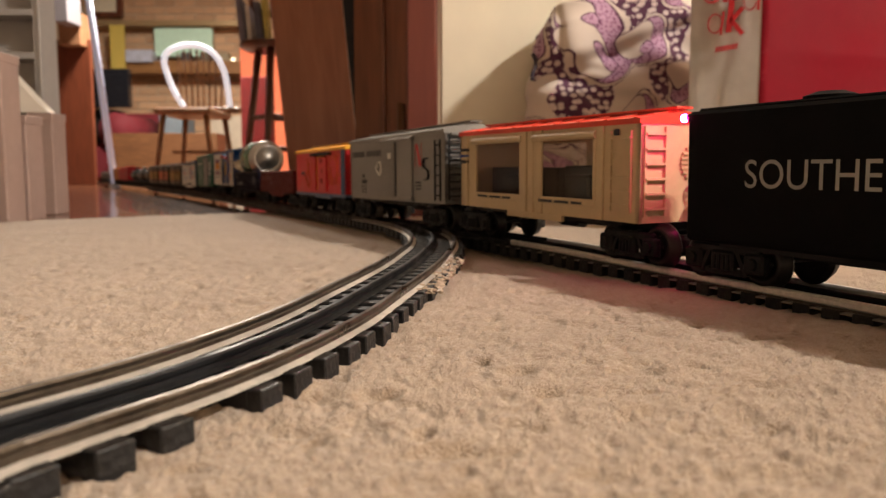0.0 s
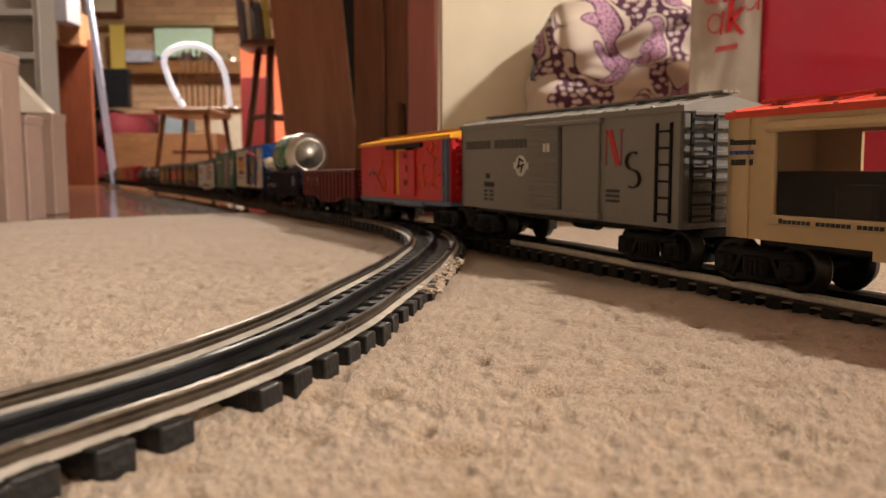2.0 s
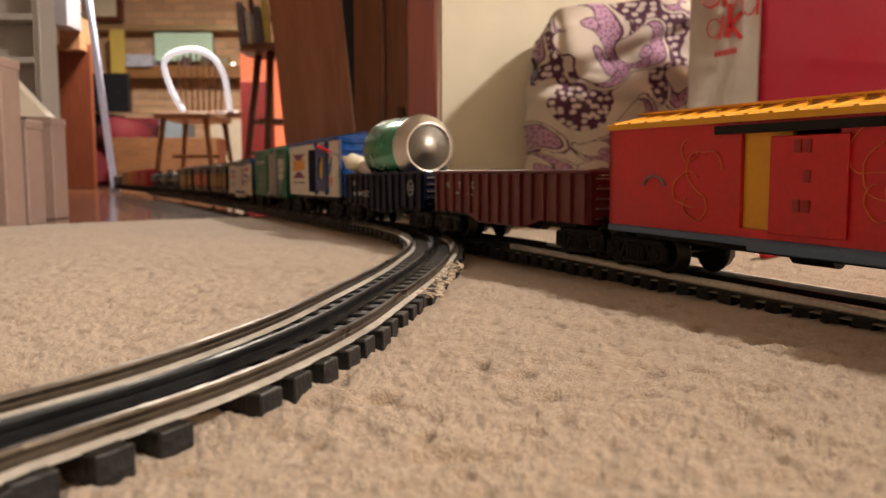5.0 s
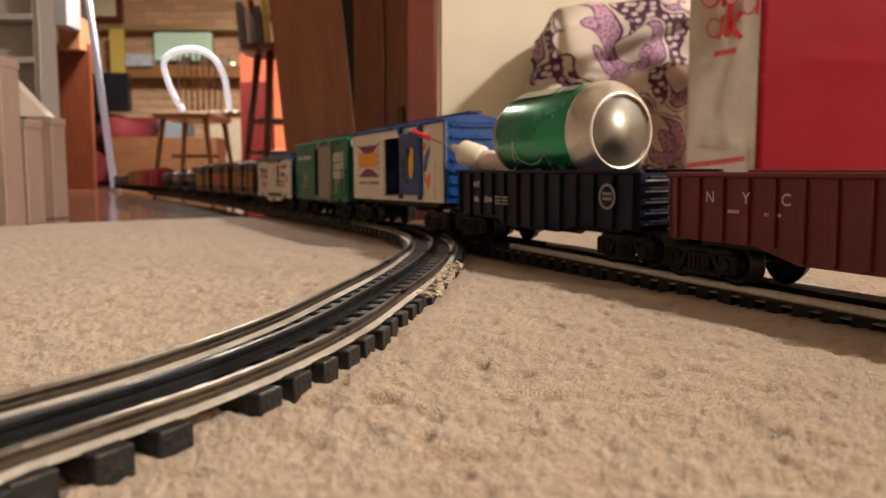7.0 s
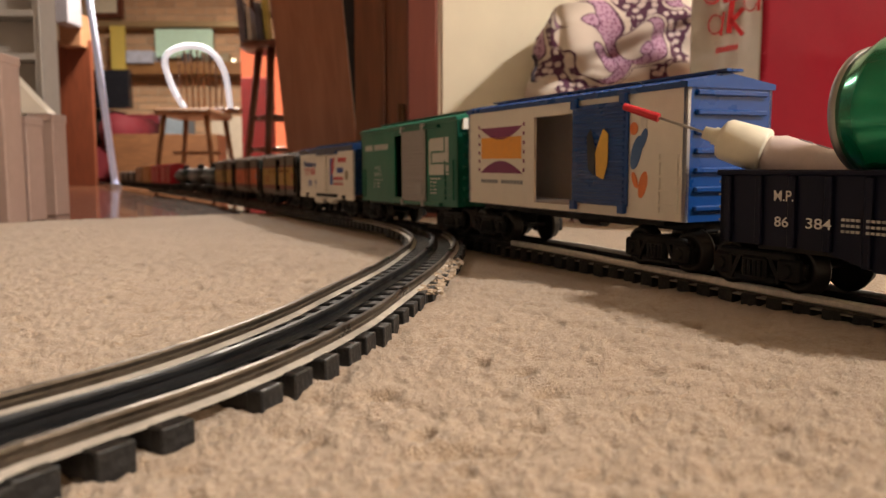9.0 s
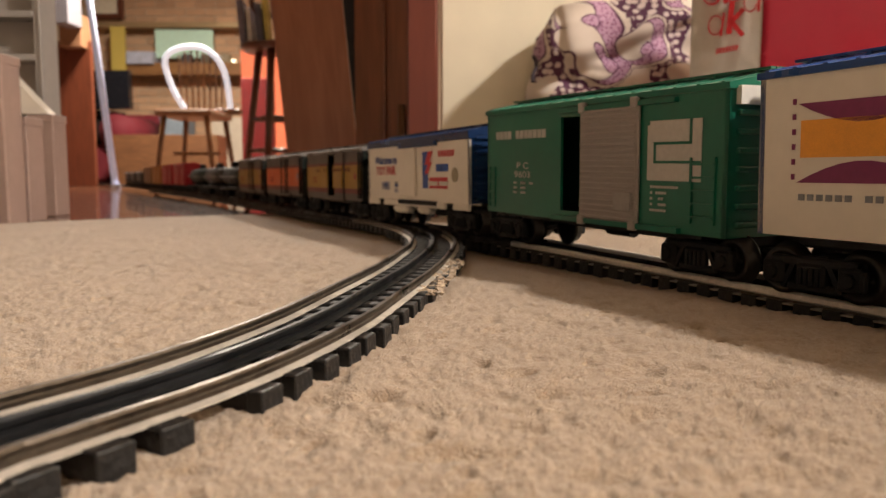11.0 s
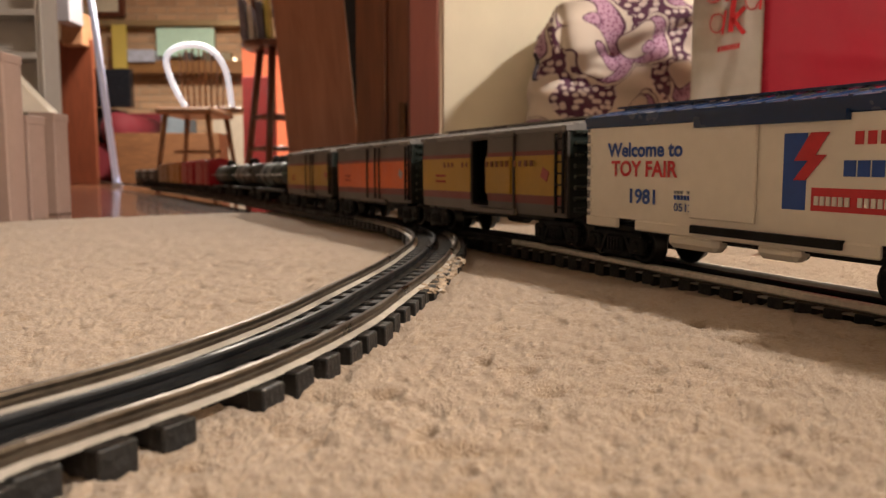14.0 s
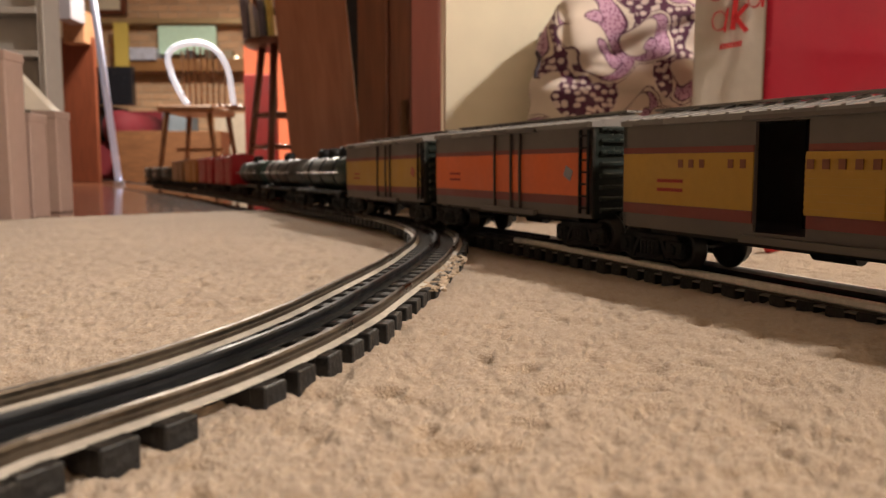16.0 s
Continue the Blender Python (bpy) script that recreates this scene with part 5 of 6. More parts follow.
GLASS = glass_material()
MUSTARD = mat("mustard_print", (0.36, 0.20, 0.014), 0.45, vary=0.08, scale=30)
ORANGE = mat("orange_print_band", (0.60, 0.105, 0.012), 0.45, vary=0.08, scale=30)
tender()
window_car()
grey_boxcar()
red_boxcar()
nyc = gondola(1.348, 1.118, "oxblood red toy gondola with ribbed sides, empty", mat("oxblood_plastic", (0.125, 0.010, 0.011), 0.42, vary=0.1, scale=30), posts=15)
pale_red = mat("pale_print", (0.50, 0.48, 0.45))
for i, c in enumerate("NYC"):
    letters(c, -0.113 + 0.027 + i * 0.0225, 0.0425, YS - 0.0024, 0.0056, pale_red, nyc[0])
bars(nyc[0], pale_red, -0.074, 0.0375, YS, "xxxx", 0.0024)
bars(nyc[0], pale_red, -0.052, 0.0370, YS, "xxxxx", 0.0024)
navy = mat("navy_gondola_plastic", (0.006, 0.007, 0.022), 0.42, vary=0.12, scale=30)
navy.node_tree.nodes["Principled BSDF"].inputs["Specular IOR Level"].default_value = 0.2
mp = gondola(1.602, 1.372, "dark navy toy gondola carrying a drink can and glue bottle", navy, posts=13)
letters("M.P.", -0.0811, 0.0435, YS - 0.0024, 0.0048, M_WHITE_P, mp[0], width=0.0105)
letters("86", -0.0805, 0.0320, YS - 0.0024, 0.0046, M_WHITE_P, mp[0], width=0.0075)
letters("384", -0.0641, 0.0322, YS - 0.0024, 0.0046, M_WHITE_P, mp[0], width=0.0125)
for k in range(3):
    bars(mp[0], pale_red, -0.0470, 0.0315 + k * 0.0024, YS - 0.0024, "xxxx xxxx", 0.0016, pitch=0.0022)
b_ = bmesh.new()
lathe(b_, [(0.0062, 0), (0.0078, 0), (0.0078, 0.0005), (0.0062, 0.0005), (0.0062, 0)], 24, pose(0.0886, YS - 0.0024, 0.0415, 90, 0, 0))
for zz in (-0.0022, 0.0008):
    bx(b_, 0.0841, 0.0931, YS - 0.0028, YS - 0.0024, 0.0415 + zz, 0.0433 + zz)
part("emblem", b_, mat("grey_print", (0.25, 0.26, 0.28)), mp[0], "round grey ring emblem")
blue_boxcar()
green_boxcar()
white_reefer()
wood_reefer(2.660, 2.428, "taupe toy car with mustard band, side door open", MUSTARD, True)
wood_reefer(2.922, 2.690, "taupe toy car with a bright orange band", ORANGE, False, name_bars=False)
wood_reefer(3.182, 2.950, "taupe toy car with a mustard band", MUSTARD, False, spin=False, name_bars=False)
tank_car(3.440, 3.212, "dark green toy tank car with three domes", mat("dark_green_enamel", (0.008, 0.020, 0.015), 0.42, vary=0.1))
tank_car(3.700, 3.472, "black and silver toy tank car", mat("grimy_silver", (0.05, 0.047, 0.044), 0.35, 0.5, vary=0.2), 1)
tank_car(3.960, 3.732, "dark green toy tank car with one dome", mat("dark_green_enamel", (0.012, 0.035, 0.025)), 1)
REDP = mat("crimson_plastic", (0.40, 0.006, 0.022), 0.4, vary=0.08)
plain_boxcar(4.220, 3.992, "crimson plastic toy boxcar with crimson roof", REDP)
plain_boxcar(4.480, 4.252, "crimson plastic toy boxcar with crimson roof", REDP)
plain_boxcar(4.740, 4.512, "amber plastic toy boxcar with ribbed door", mat("amber_plastic", (0.45, 0.19, 0.04), 0.45))
plain_boxcar(5.000, 4.772, "dull tan plastic toy boxcar", mat("tan_plastic", (0.28, 0.15, 0.08), 0.45))
for i in range(3):
    flat_car(5.260 + i * 0.26, 5.032 + i * 0.26, "dark toy flat car with a load of pipes")

# ---------------------------------------------------------------- load of the navy gondola
CARGO = []


def drink_can():
    can = thing("drink_can", "green aluminium drink can lying on its side", "can")
    R = 0.0336
    m = pose(0, 0, 0, 0, 90, 0)
    body = [(R - 0.0062, -0.0560), (R - 0.0052, -0.0530), (R - 0.0012, -0.0455), (R, -0.0415), (R, 0.044), (R - 0.0003, 0.0455)]
    green = mat("green_lacquer", (0.004, 0.27, 0.125), 0.20, 0.6, vary=0.1, scale=20, coat=0.3)
    part("label_wrap", lathe(bmesh.new(), body, 48, m), green, can, "glossy green lacquer", True)
    shoulder = [(R - 0.0001, 0.0452), (R + 0.0001, 0.0462), (R - 0.0010, 0.0500), (R - 0.0040, 0.0550), (R - 0.0078, 0.0592), (R - 0.0088, 0.0604), (R - 0.0098, 0.0608), (R - 0.0108, 0.0602), (R - 0.0114, 0.0585)]
    part("can_base", lathe(bmesh.new(), shoulder, 56, m), mat("brushed_base", (0.62, 0.59, 0.55), 0.33, 1.0, vary=0.15, scale=70), can, "bare brushed aluminium shoulder and rim", True)
    dome = [(R - 0.0112, 0.0590)] + [((R - 0.0113) * math.cos(a), 0.0590 - 0.0085 * math.sin(a)) for a in np.linspace(0.15, 1.5, 9)] + [(0, 0.0505)]
    part("base_dome", lathe(bmesh.new(), dome, 56, m), mat("polished_base", (0.34, 0.32, 0.29), 0.42, 1.0, vary=0.12, scale=50), can, "shiny hollow dome of the base", True)
    lid = [(0, -0.0565), (R - 0.009, -0.0565), (R - 0.008, -0.0595), (R - 0.006, -0.0595), (R - 0.0055, -0.0575), (R - 0.0064, -0.0558)]
    part("lid", lathe(bmesh.new(), lid, 48, m), M_ALU, can, "", True)
    # pale band along the top and thin pale strokes low on the near side
    pale = mat("silver_ink", (0.55, 0.58, 0.52), 0.3, 0.7)

    def on_can(pts, w, name, material):
        bm = bmesh.new()
        for (x0, a0), (x1, a1) in zip(pts, pts[1:]):
            k = max(2, int(abs(a1 - a0) / 5) + 2)
            q = []
            for i in range(k):
                u = i / (k - 1)
                a = radians(a0 + (a1 - a0) * u)
                q.append(Vector((x0 + (x1 - x0) * u, -(R + 0.0002) * math.cos(a), (R + 0.0002) * math.sin(a))))
            for i in range(k - 1):
                d = (q[i + 1] - q[i]).normalized()
                nrm = Vector((0, q[i].y, q[i].z)).normalized()
                s_ = d.cross(nrm) * w
                bm.faces.new([bm.verts.new(p) for p in (q[i] - s_, q[i] + s_, q[i + 1] + s_, q[i + 1] - s_)])
        part(name, bm, material, can)

    on_can([(-0.020, -8), (-0.018, -30), (-0.008, -38), (0.004, -36), (0.018, -24), (0.018, -48)], 0.0006, "print_stroke", pale)
    on_can([(-0.020, -8), (-0.026, -40), (-0.034, -46)], 0.0006, "print_stroke", pale)
    on_can([(-0.006, -50), (0.000, -44), (0.006, -50), (0.002, -58)], 0.0006, "print_stroke", pale)
    on_can([(-0.038, 62), (0.010, 62)], 0.006, "label_panel", mat("pale_green_ink", (0.30, 0.36, 0.27), 0.35, 0.5, vary=0.1))
    on_can([(0.018, 62), (0.036, 62)], 0.0045, "label_panel", mat("dark_ink", (0.05, 0.06, 0.05), 0.4))
    for k in range(4):
        on_can([(0.026, -52 + k * 4), (0.034, -52 + k * 4)], 0.0006, "print_bar", pale)
    CARGO.append((can, pose(0.0, 0.0, 0.0815)))


def glue_bottle():
    bo = thing("glue_bottle", "clear glue bottle with cream cap and red-capped needle", "bottle")
    k_ = 1.05
    m = pose(0, 0, 0, 0, 90, 0) @ Matrix.Scale(k_, 4)
    cream = mat("cream_cap_plastic", (0.74, 0.69, 0.55), 0.4, vary=0.05)
    part("cap", lathe(bmesh.new(), [(0, -0.0195), (0.0030, -0.0195), (0.0034, -0.0150), (0.0042, -0.0145), (0.0042, -0.0125), (0.0085, -0.0105), (0.0098, -0.0085), (0.0106, 0.0090), (0.0098, 0.0100), (0, 0.0100)], 28, m), cream, bo, "cream plastic cap", True)
    body = part("bottle_body", lathe(bmesh.new(), [(0, 0.0102), (0.0080, 0.0102), (0.0086, 0.0125), (0.0100, 0.016), (0.0102, 0.058), (0.0090, 0.062), (0, 0.062)], 28, m), mat("milky_plastic", (0.66, 0.55, 0.53), 0.3, vary=0.08), bo, "milky translucent body with worn print", True)
    part("needle", cyl(bmesh.new(), (-0.019 * k_, 0, 0), (-0.046, 0, 0), 0.0007, n=8), M_STEEL, bo, "thin steel needle")
    part("needle_cap", cyl(bmesh.new(), (-0.045, 0, 0), (-0.065, 0, 0), 0.0024, 0.0019, n=10), M_RED_P, bo, "small red needle cap")
    for k in range(5):
        part("print_bar", box(0.023 + k * 0.008, 0.029 + k * 0.008, -0.0024, 0.0020, 0.0100, 0.0108), mat("grey_print", (0.25, 0.26, 0.28)), body)
    CARGO.append((bo, pose(-0.1130, -0.0175, 0.0690, 0, 20, 32)))


drink_can()
glue_bottle()

# ---------------------------------------------------------------- behind the train: bags, door, board
def slab(name, x0, z0, x1, z1, y, depth, material, label, category, bevel=0.004, grounded=False, kind=""):
    """A block whose front stands at y, with rounded edges; a grounded one reaches the floor."""
    return solid(name, box(x0, x1, y, y + depth, -0.006 if grounded else z0, z1, bevel=bevel), material, label, category, kind=kind)


def paisley():
    """Cream cloth printed with lilac drops, plum outlines and dotted patches."""
    m = bpy.data.materials.new("paisley_cloth")
    m.use_nodes = True
    nt = m.node_tree
    link = nt.links.new
    bs = nt.nodes["Principled BSDF"]
    tc = nt.nodes.new("ShaderNodeTexCoord")
    nz = nt.nodes.new("ShaderNodeTexNoise")
    nz.inputs["Scale"].default_value, nz.inputs["Detail"].default_value = 7, 1
    link(tc.outputs["Object"], nz.inputs["Vector"])
    bent = nt.nodes.new("ShaderNodeMixRGB")
    bent.inputs["Fac"].default_value = 0.13
    link(tc.outputs["Object"], bent.inputs[1])
    link(nz.outputs["Color"], bent.inputs[2])

    def cells(source, scale, shift=(0, 0, 0), squeeze=(1, 1, 1)):
        mp_ = nt.nodes.new("ShaderNodeMapping")
        mp_.inputs["Location"].default_value, mp_.inputs["Scale"].default_value = shift, squeeze
        mp_.inputs["Rotation"].default_value = (radians(90), 0, 0)
        link(source, mp_.inputs[0])
        vo = nt.nodes.new("ShaderNodeTexVoronoi")
        vo.voronoi_dimensions = "2D"
        vo.inputs["Scale"].default_value = scale
        vo.inputs["Randomness"].default_value = 0.85
        link(mp_.outputs[0], vo.inputs["Vector"])
        return vo.outputs["Distance"]

    def calc(op, a_, b_):
        n_ = nt.nodes.new("ShaderNodeMath")
        n_.operation = op
        for k, v in enumerate((a_, b_)):
            if isinstance(v, (int, float)):
                n_.inputs[k].default_value = v
            else:
                link(v, n_.inputs[k])
        return n_.outputs[0]

    def lay(under, where, colour):
        mx = nt.nodes.new("ShaderNodeMixRGB")
        link(where, mx.inputs["Fac"])
        for k, v in ((1, under), (2, colour)):
            if isinstance(v, tuple):
                mx.inputs[k].default_value = (*v, 1)
            else:
                link(v, mx.inputs[k])
        return mx.outputs[0]

    cream, plum, lilac, mid = (0.64, 0.56, 0.49), (0.085, 0.020, 0.055), (0.48, 0.29, 0.42), (0.23, 0.085, 0.17)
    flat = (1, 1, 1.3)
    big = cells(bent.outputs[0], 12.5, (0.31, 0, 0.12), flat)
    off = cells(bent.outputs[0], 12.5, (0.325, 0.010, 0.12), flat)
    dots = cells(tc.outputs["Object"], 78, (0, 0, 0), flat)
    tiny = cells(tc.outputs["Object"], 150, (0, 0, 0), flat)
    patch = nt.nodes.new("ShaderNodeTexNoise")
    patch.inputs["Scale"].default_value, patch.inputs["Detail"].default_value = 11, 0.5
    link(tc.outputs["Object"], patch.inputs["Vector"])
    dark = calc("GREATER_THAN", patch.outputs["Fac"], 0.495)
    dotted = lay(plum, calc("LESS_THAN", dots, 0.36), (0.62, 0.52, 0.50))
    speckled = lay(lilac, calc("LESS_THAN", tiny, 0.30), mid)
    col = lay(cream, dark, dotted)
    # scallops and outlines round each drop, then its crescents
    wavy = calc("ADD", big, calc("MULTIPLY", dots, 0.05))
    col = lay(col, calc("LESS_THAN", wavy, 0.50), plum)
    col = lay(col, calc("LESS_THAN", wavy, 0.475), cream)
    col = lay(col, calc("LESS_THAN", big, 0.405), plum)
    col = lay(col, calc("LESS_THAN", big, 0.382), speckled)
    col = lay(col, calc("LESS_THAN", off, 0.290), plum)
    col = lay(col, calc("LESS_THAN", off, 0.270), cream)
    col = lay(col, calc("LESS_THAN", big, 0.135), plum)
    col = lay(col, calc("LESS_THAN", big, 0.118), speckled)
    link(col, bs.inputs["Base Color"])
    bs.inputs["Roughness"].default_value = 0.85
    bs.inputs["Sheen Weight"].default_value = 0.2
    wv = nt.nodes.new("ShaderNodeTexNoise")
    wv.inputs["Scale"].default_value = 600
    link(tc.outputs["Object"], wv.inputs["Vector"])
    b = nt.nodes.new("ShaderNodeBump")
    b.inputs["Strength"].default_value, b.inputs["Distance"].default_value = 0.25, 0.0008
    link(wv.outputs["Fac"], b.inputs["Height"])
    link(b.outputs[0], bs.inputs["Normal"])
    return m


def cloth_bag():
    """A stuffed cloth bag: a sagging rounded body with folds, drawn in at the top."""
    bm = bmesh.new()
    nu, nv = 150, 90
    rows = []
    for j in range(nv + 1):
        v = j / nv
        z = 0.338 * v
        wob = 1.0 - 0.05 * v - 0.22 * max(0, v - 0.9) / 0.1
        row = []
        for i in range(nu):
            a = 2 * math.pi * i / nu
            c, s = math.cos(a), math.sin(a)
            px = 0.134 * wob * abs(c) ** 0.55 * (1 if c > 0 else -1)
            py = 0.072 * wob * abs(s) ** 0.6 * (1 if s > 0 else -1)
            p = Vector((px, py, z))
            f = noise.noise(Vector((px * 9, py * 9, z * 14))) * 0.014 + noise.noise(Vector((px * 26, py * 26 + 3, z * 18))) * 0.005
            fold = 0.006 * math.sin(px * 55 + z * 38 + 2 * math.sin(z * 30)) * (0.4 + v)
            front = max(0.0, -s)
            crease = math.exp(-((z - 0.262 - 0.30 * px) / 0.010) ** 2) + 0.7 * math.exp(-((z - 0.205 + 0.22 * px + 0.02 * math.sin(px * 40)) / 0.007) ** 2)
            crease += 0.8 * math.exp(-((px + 0.078 + 0.10 * (z - 0.2)) / 0.006) ** 2)
            lap = 0.012 / (1 + math.exp(-(z - 0.262 - 0.30 * px) / 0.004))
            p += Vector((c, s, 0)) * (f + fold + front * (lap - 0.010 * crease))
            p.x += 0.004 * v
            p.z *= 0.96 + 0.25 * px
            row.append(bm.verts.new(p))
        rows.append(row)
    for a, b in zip(rows, rows[1:]):
        for i in range(nu):
            bm.faces.new((a[i], a[(i + 1) % nu], b[(i + 1) % nu], b[i]))
    bm.faces.new(rows[0]), bm.faces.new(rows[-1])
    ob = thing("cloth_bag", "stuffed purple and cream paisley cloth bag against the wall", "bag")
    c = Vector((0.2588, 1.178, 0.076))
    ob.location = (c.x, c.y, -0.001)
    part("bag_body", bm, PAISLEY, ob, "", True)
    # the cord at its seam
    cb = bmesh.new()
    pts = [Vector((-0.126 + 0.004 * math.sin(k * 1.3), -0.046 - 0.006 * k, 0.245 - 0.010 * k)) for k in range(5)]
    sweep(cb, pts, [(0.003 * math.cos(q), 0.003 * math.sin(q)) for q in np.linspace(0, 5.5, 7)])
    part("cord", cb, mat("dark_cord", (0.03, 0.02, 0.03), 0.8), ob, "dark drawcord")


PAISLEY = paisley()
cloth_bag()


def shopping_bag():
    """A red paper bag whose white gusset faces the train."""
    bag = thing("shopping_bag", "tall red paper shopping bag with white printed gusset", "bag")
    a0, a1, a2 = Vector((0.286, 0.89, 0.0705)), Vector((0.3534, 0.855, 0.0703)), Vector((0.7149, 0.98, 0.0708))
    H, t = 0.42, 0.0012
    red = mat("crimson_paper", (0.31, 0.0015, 0.016), 0.62, vary=0.06, scale=14, bump=0.12, bump_scale=30, spec=0.25)
    white = mat("white_paper", (0.80, 0.76, 0.70), 0.6, vary=0.06, scale=14, bump=0.25, bump_scale=26)

    def sheet(p, q, material, name, label, crease):
        bm = bmesh.new()
        rows = []
        nn = Vector((q.y - p.y, p.x - q.x, 0)).normalized()
        for j in range(57):
            z = H * j / 56
            row = []
            for i in range(33):
                u = i / 32
                w = p.lerp(q, u)
                off = 0.0022 * noise.noise(Vector((u * 4, z * 12, 3 + crease))) + (0.0022 * math.exp(-((z - crease) / 0.006) ** 2)) * math.sin(math.pi * u)
                off *= min(1, 6 * u, 6 * (1 - u))
                row.append(bm.verts.new((w.x + nn.x * off, w.y + nn.y * off, z)))
            rows.append(row)
        for a, b in zip(rows, rows[1:]):
            for i in range(32):
                bm.faces.new((a[i], a[i + 1], b[i + 1], b[i]))
        bmesh.ops.solidify(bm, geom=bm.faces[:], thickness=t)
        return part(name, bm, material, bag, label, True)

    back0 = a0 + (a2 - a1) * 1.0
    sheet(a0, a1, white, "gusset", "white paper gusset with red print", 0.115)
    sheet(a1, a2, red, "front", "crimson paper front", 0.205)
    sheet(a2, back0, white, "gusset", "white paper gusset", 0.115)
    sheet(back0, a0, red, "back", "crimson paper back", 0.205)
    # red print on the gusset: plain shapes in place of the brand's lettering
    q = (a1 - a0).normalized()
    nrm = Vector((q.y, -q.x, 0))
    rz = math.degrees(math.atan2(q.y, q.x))
    w = (a1 - a0).length

    def ring(u, z, r, hgt, bold):
        c = a0 + q * (w * u) + nrm * 0.0036
        mm = pose(c.x, c.y, z, 0, 0, rz)
        b = bmesh.new()
        pts = [Vector((r * math.cos(k), 0, hgt * math.sin(k))) for k in np.linspace(0.5, 5.9, 16)]
        sweep(b, pts, [(-0.0006, -bold), (0.0006, -bold), (0.0006, bold), (-0.0006, bold)], up=Vector((0, 1, 0)))
        bmesh.ops.transform(b, matrix=mm, verts=b.verts)
        part("print_shape", b, M_RED_P, bag, "red printed shape")

    def stroke(u, z, hgt, ang, bold):
        c = a0 + q * (w * u) + nrm * 0.0036
        b = box(-bold, bold, -0.0006, 0.0006, -hgt / 2, hgt / 2, m=pose(c.x, c.y, z, 0, 0, rz) @ pose(0, 0, 0, 0, ang, 0))
        part("print_shape", b, M_RED_P, bag, "red printed shape")

    ring(0.36, 0.238, 0.0075, 0.0105, 0.0010)
    stroke(0.46, 0.238, 0.026, 6, 0.0012)
    stroke(0.57, 0.245, 0.036, 4, 0.0030)
    stroke(0.66, 0.246, 0.020, 42, 0.0026)
    stroke(0.67, 0.232, 0.020, -38, 0.0026)
    ring(0.30, 0.274, 0.0100, 0.0125, 0.0026)
    stroke(0.50, 0.272, 0.022, 3, 0.0024)
    ring(0.60, 0.274, 0.0080, 0.0120, 0.0014)
    ring(0.84, 0.262, 0.0070, 0.0125, 0.0014)
    stroke(0.96, 0.270, 0.042, 2, 0.0014)
    for k in range(7):
        stroke(0.40 + k * 0.045, 0.209 + k * 0.0004, 0.006, 8, 0.0012)
    for k in range(20):
        stroke(0.04 + k * 0.042, 0.0825 + k * 0.0004, 0.0058, 8, 0.0012)


shopping_bag()

WOOD_DOOR = wood("walnut_panel", (0.24, 0.078, 0.036), (0.34, 0.125, 0.062), (9, 9, 1.0), rough=0.3)
WOOD_DARK = wood("dark_walnut", (0.15, 0.047, 0.023), (0.24, 0.082, 0.038), (9, 9, 1.0), rough=0.35)
WOOD_RED = wood("reddish_trim", (0.10, 0.018, 0.011), (0.135, 0.028, 0.017), (9, 9, 1.0), rough=0.4)


def door_and_board():
    a, b = Vector((-0.0593, 1.24, 0.0765)), Vector((-0.0093, 1.24, 0.0765))
    solid("door_trim", box(a.x, b.x, 1.235, 1.40, -0.006, 2.12, bevel=0.004), WOOD_RED, "reddish-brown stained wood door trim", "trim", kind="structure")
    d = thing("door_1", "dark walnut-stained door standing open", "door", kind="structure")
    a, b = Vector((-0.1807, 1.55, 0.0788)), Vector((-0.0658, 1.42, 0.0778))
    L = (b - a).length
    rz = math.degrees(math.atan2(b.y - a.y, b.x - a.x))
    d.matrix_world = pose(a.x, a.y, -0.004, 0, 0, rz)
    part("door_leaf", box(0, L, 0, 0.035, 0.006, 2.03, bevel=0.003), WOOD_DARK, d)
    part("door_panel", box(0.02, L * 0.62, -0.006, 0.001, 0.12, 0.95, bevel=0.004), WOOD_DARK, d)
    hb = bmesh.new()
    for z in (0.16, 1.8):
        cyl(hb, (L - 0.012, -0.007, z - 0.045), (L - 0.012, -0.007, z + 0.045), 0.007, n=10)
    part("hinge", hb, mat("old_brass", (0.14, 0.07, 0.035), 0.45, 0.6), d)
    # Added panel that darkens the gap between board and door.
    slab("dark_panel", -0.3127, 0.0518, -0.2049, 0.6304, 2.1, 0.02, mat("blue_black_gap", (0.010, 0.013, 0.018), 0.8), "blue-black panel added to darken the gap behind the door", "cloth", grounded=True)
    # a board that leans in the doorway
    p, q = Vector((-0.347, 1.72, 0.0801)), Vector((-0.1851, 1.72, 0.0801))
    w = q.x - p.x
    bd = solid("leaning_board", box(0, w * 0.985, 0, 0.022, 0, 1.9, bevel=0.003), WOOD_DOOR, "brown wood-grain board leaning in the doorway", "board")
    bd.matrix_world = pose(p.x + 0.004, p.y, -0.005, -1.0, -5.5, 0)


door_and_board()

# ---------------------------------------------------------------- left: shelf unit and boxes
M_WHITE_LAM = mat("white_laminate", (0.36, 0.34, 0.32), 0.5, vary=0.06, scale=8)
M_PINK = mat("pinkish_card", (0.34, 0.24, 0.205), 0.7, vary=0.08, scale=10, bump=0.1)


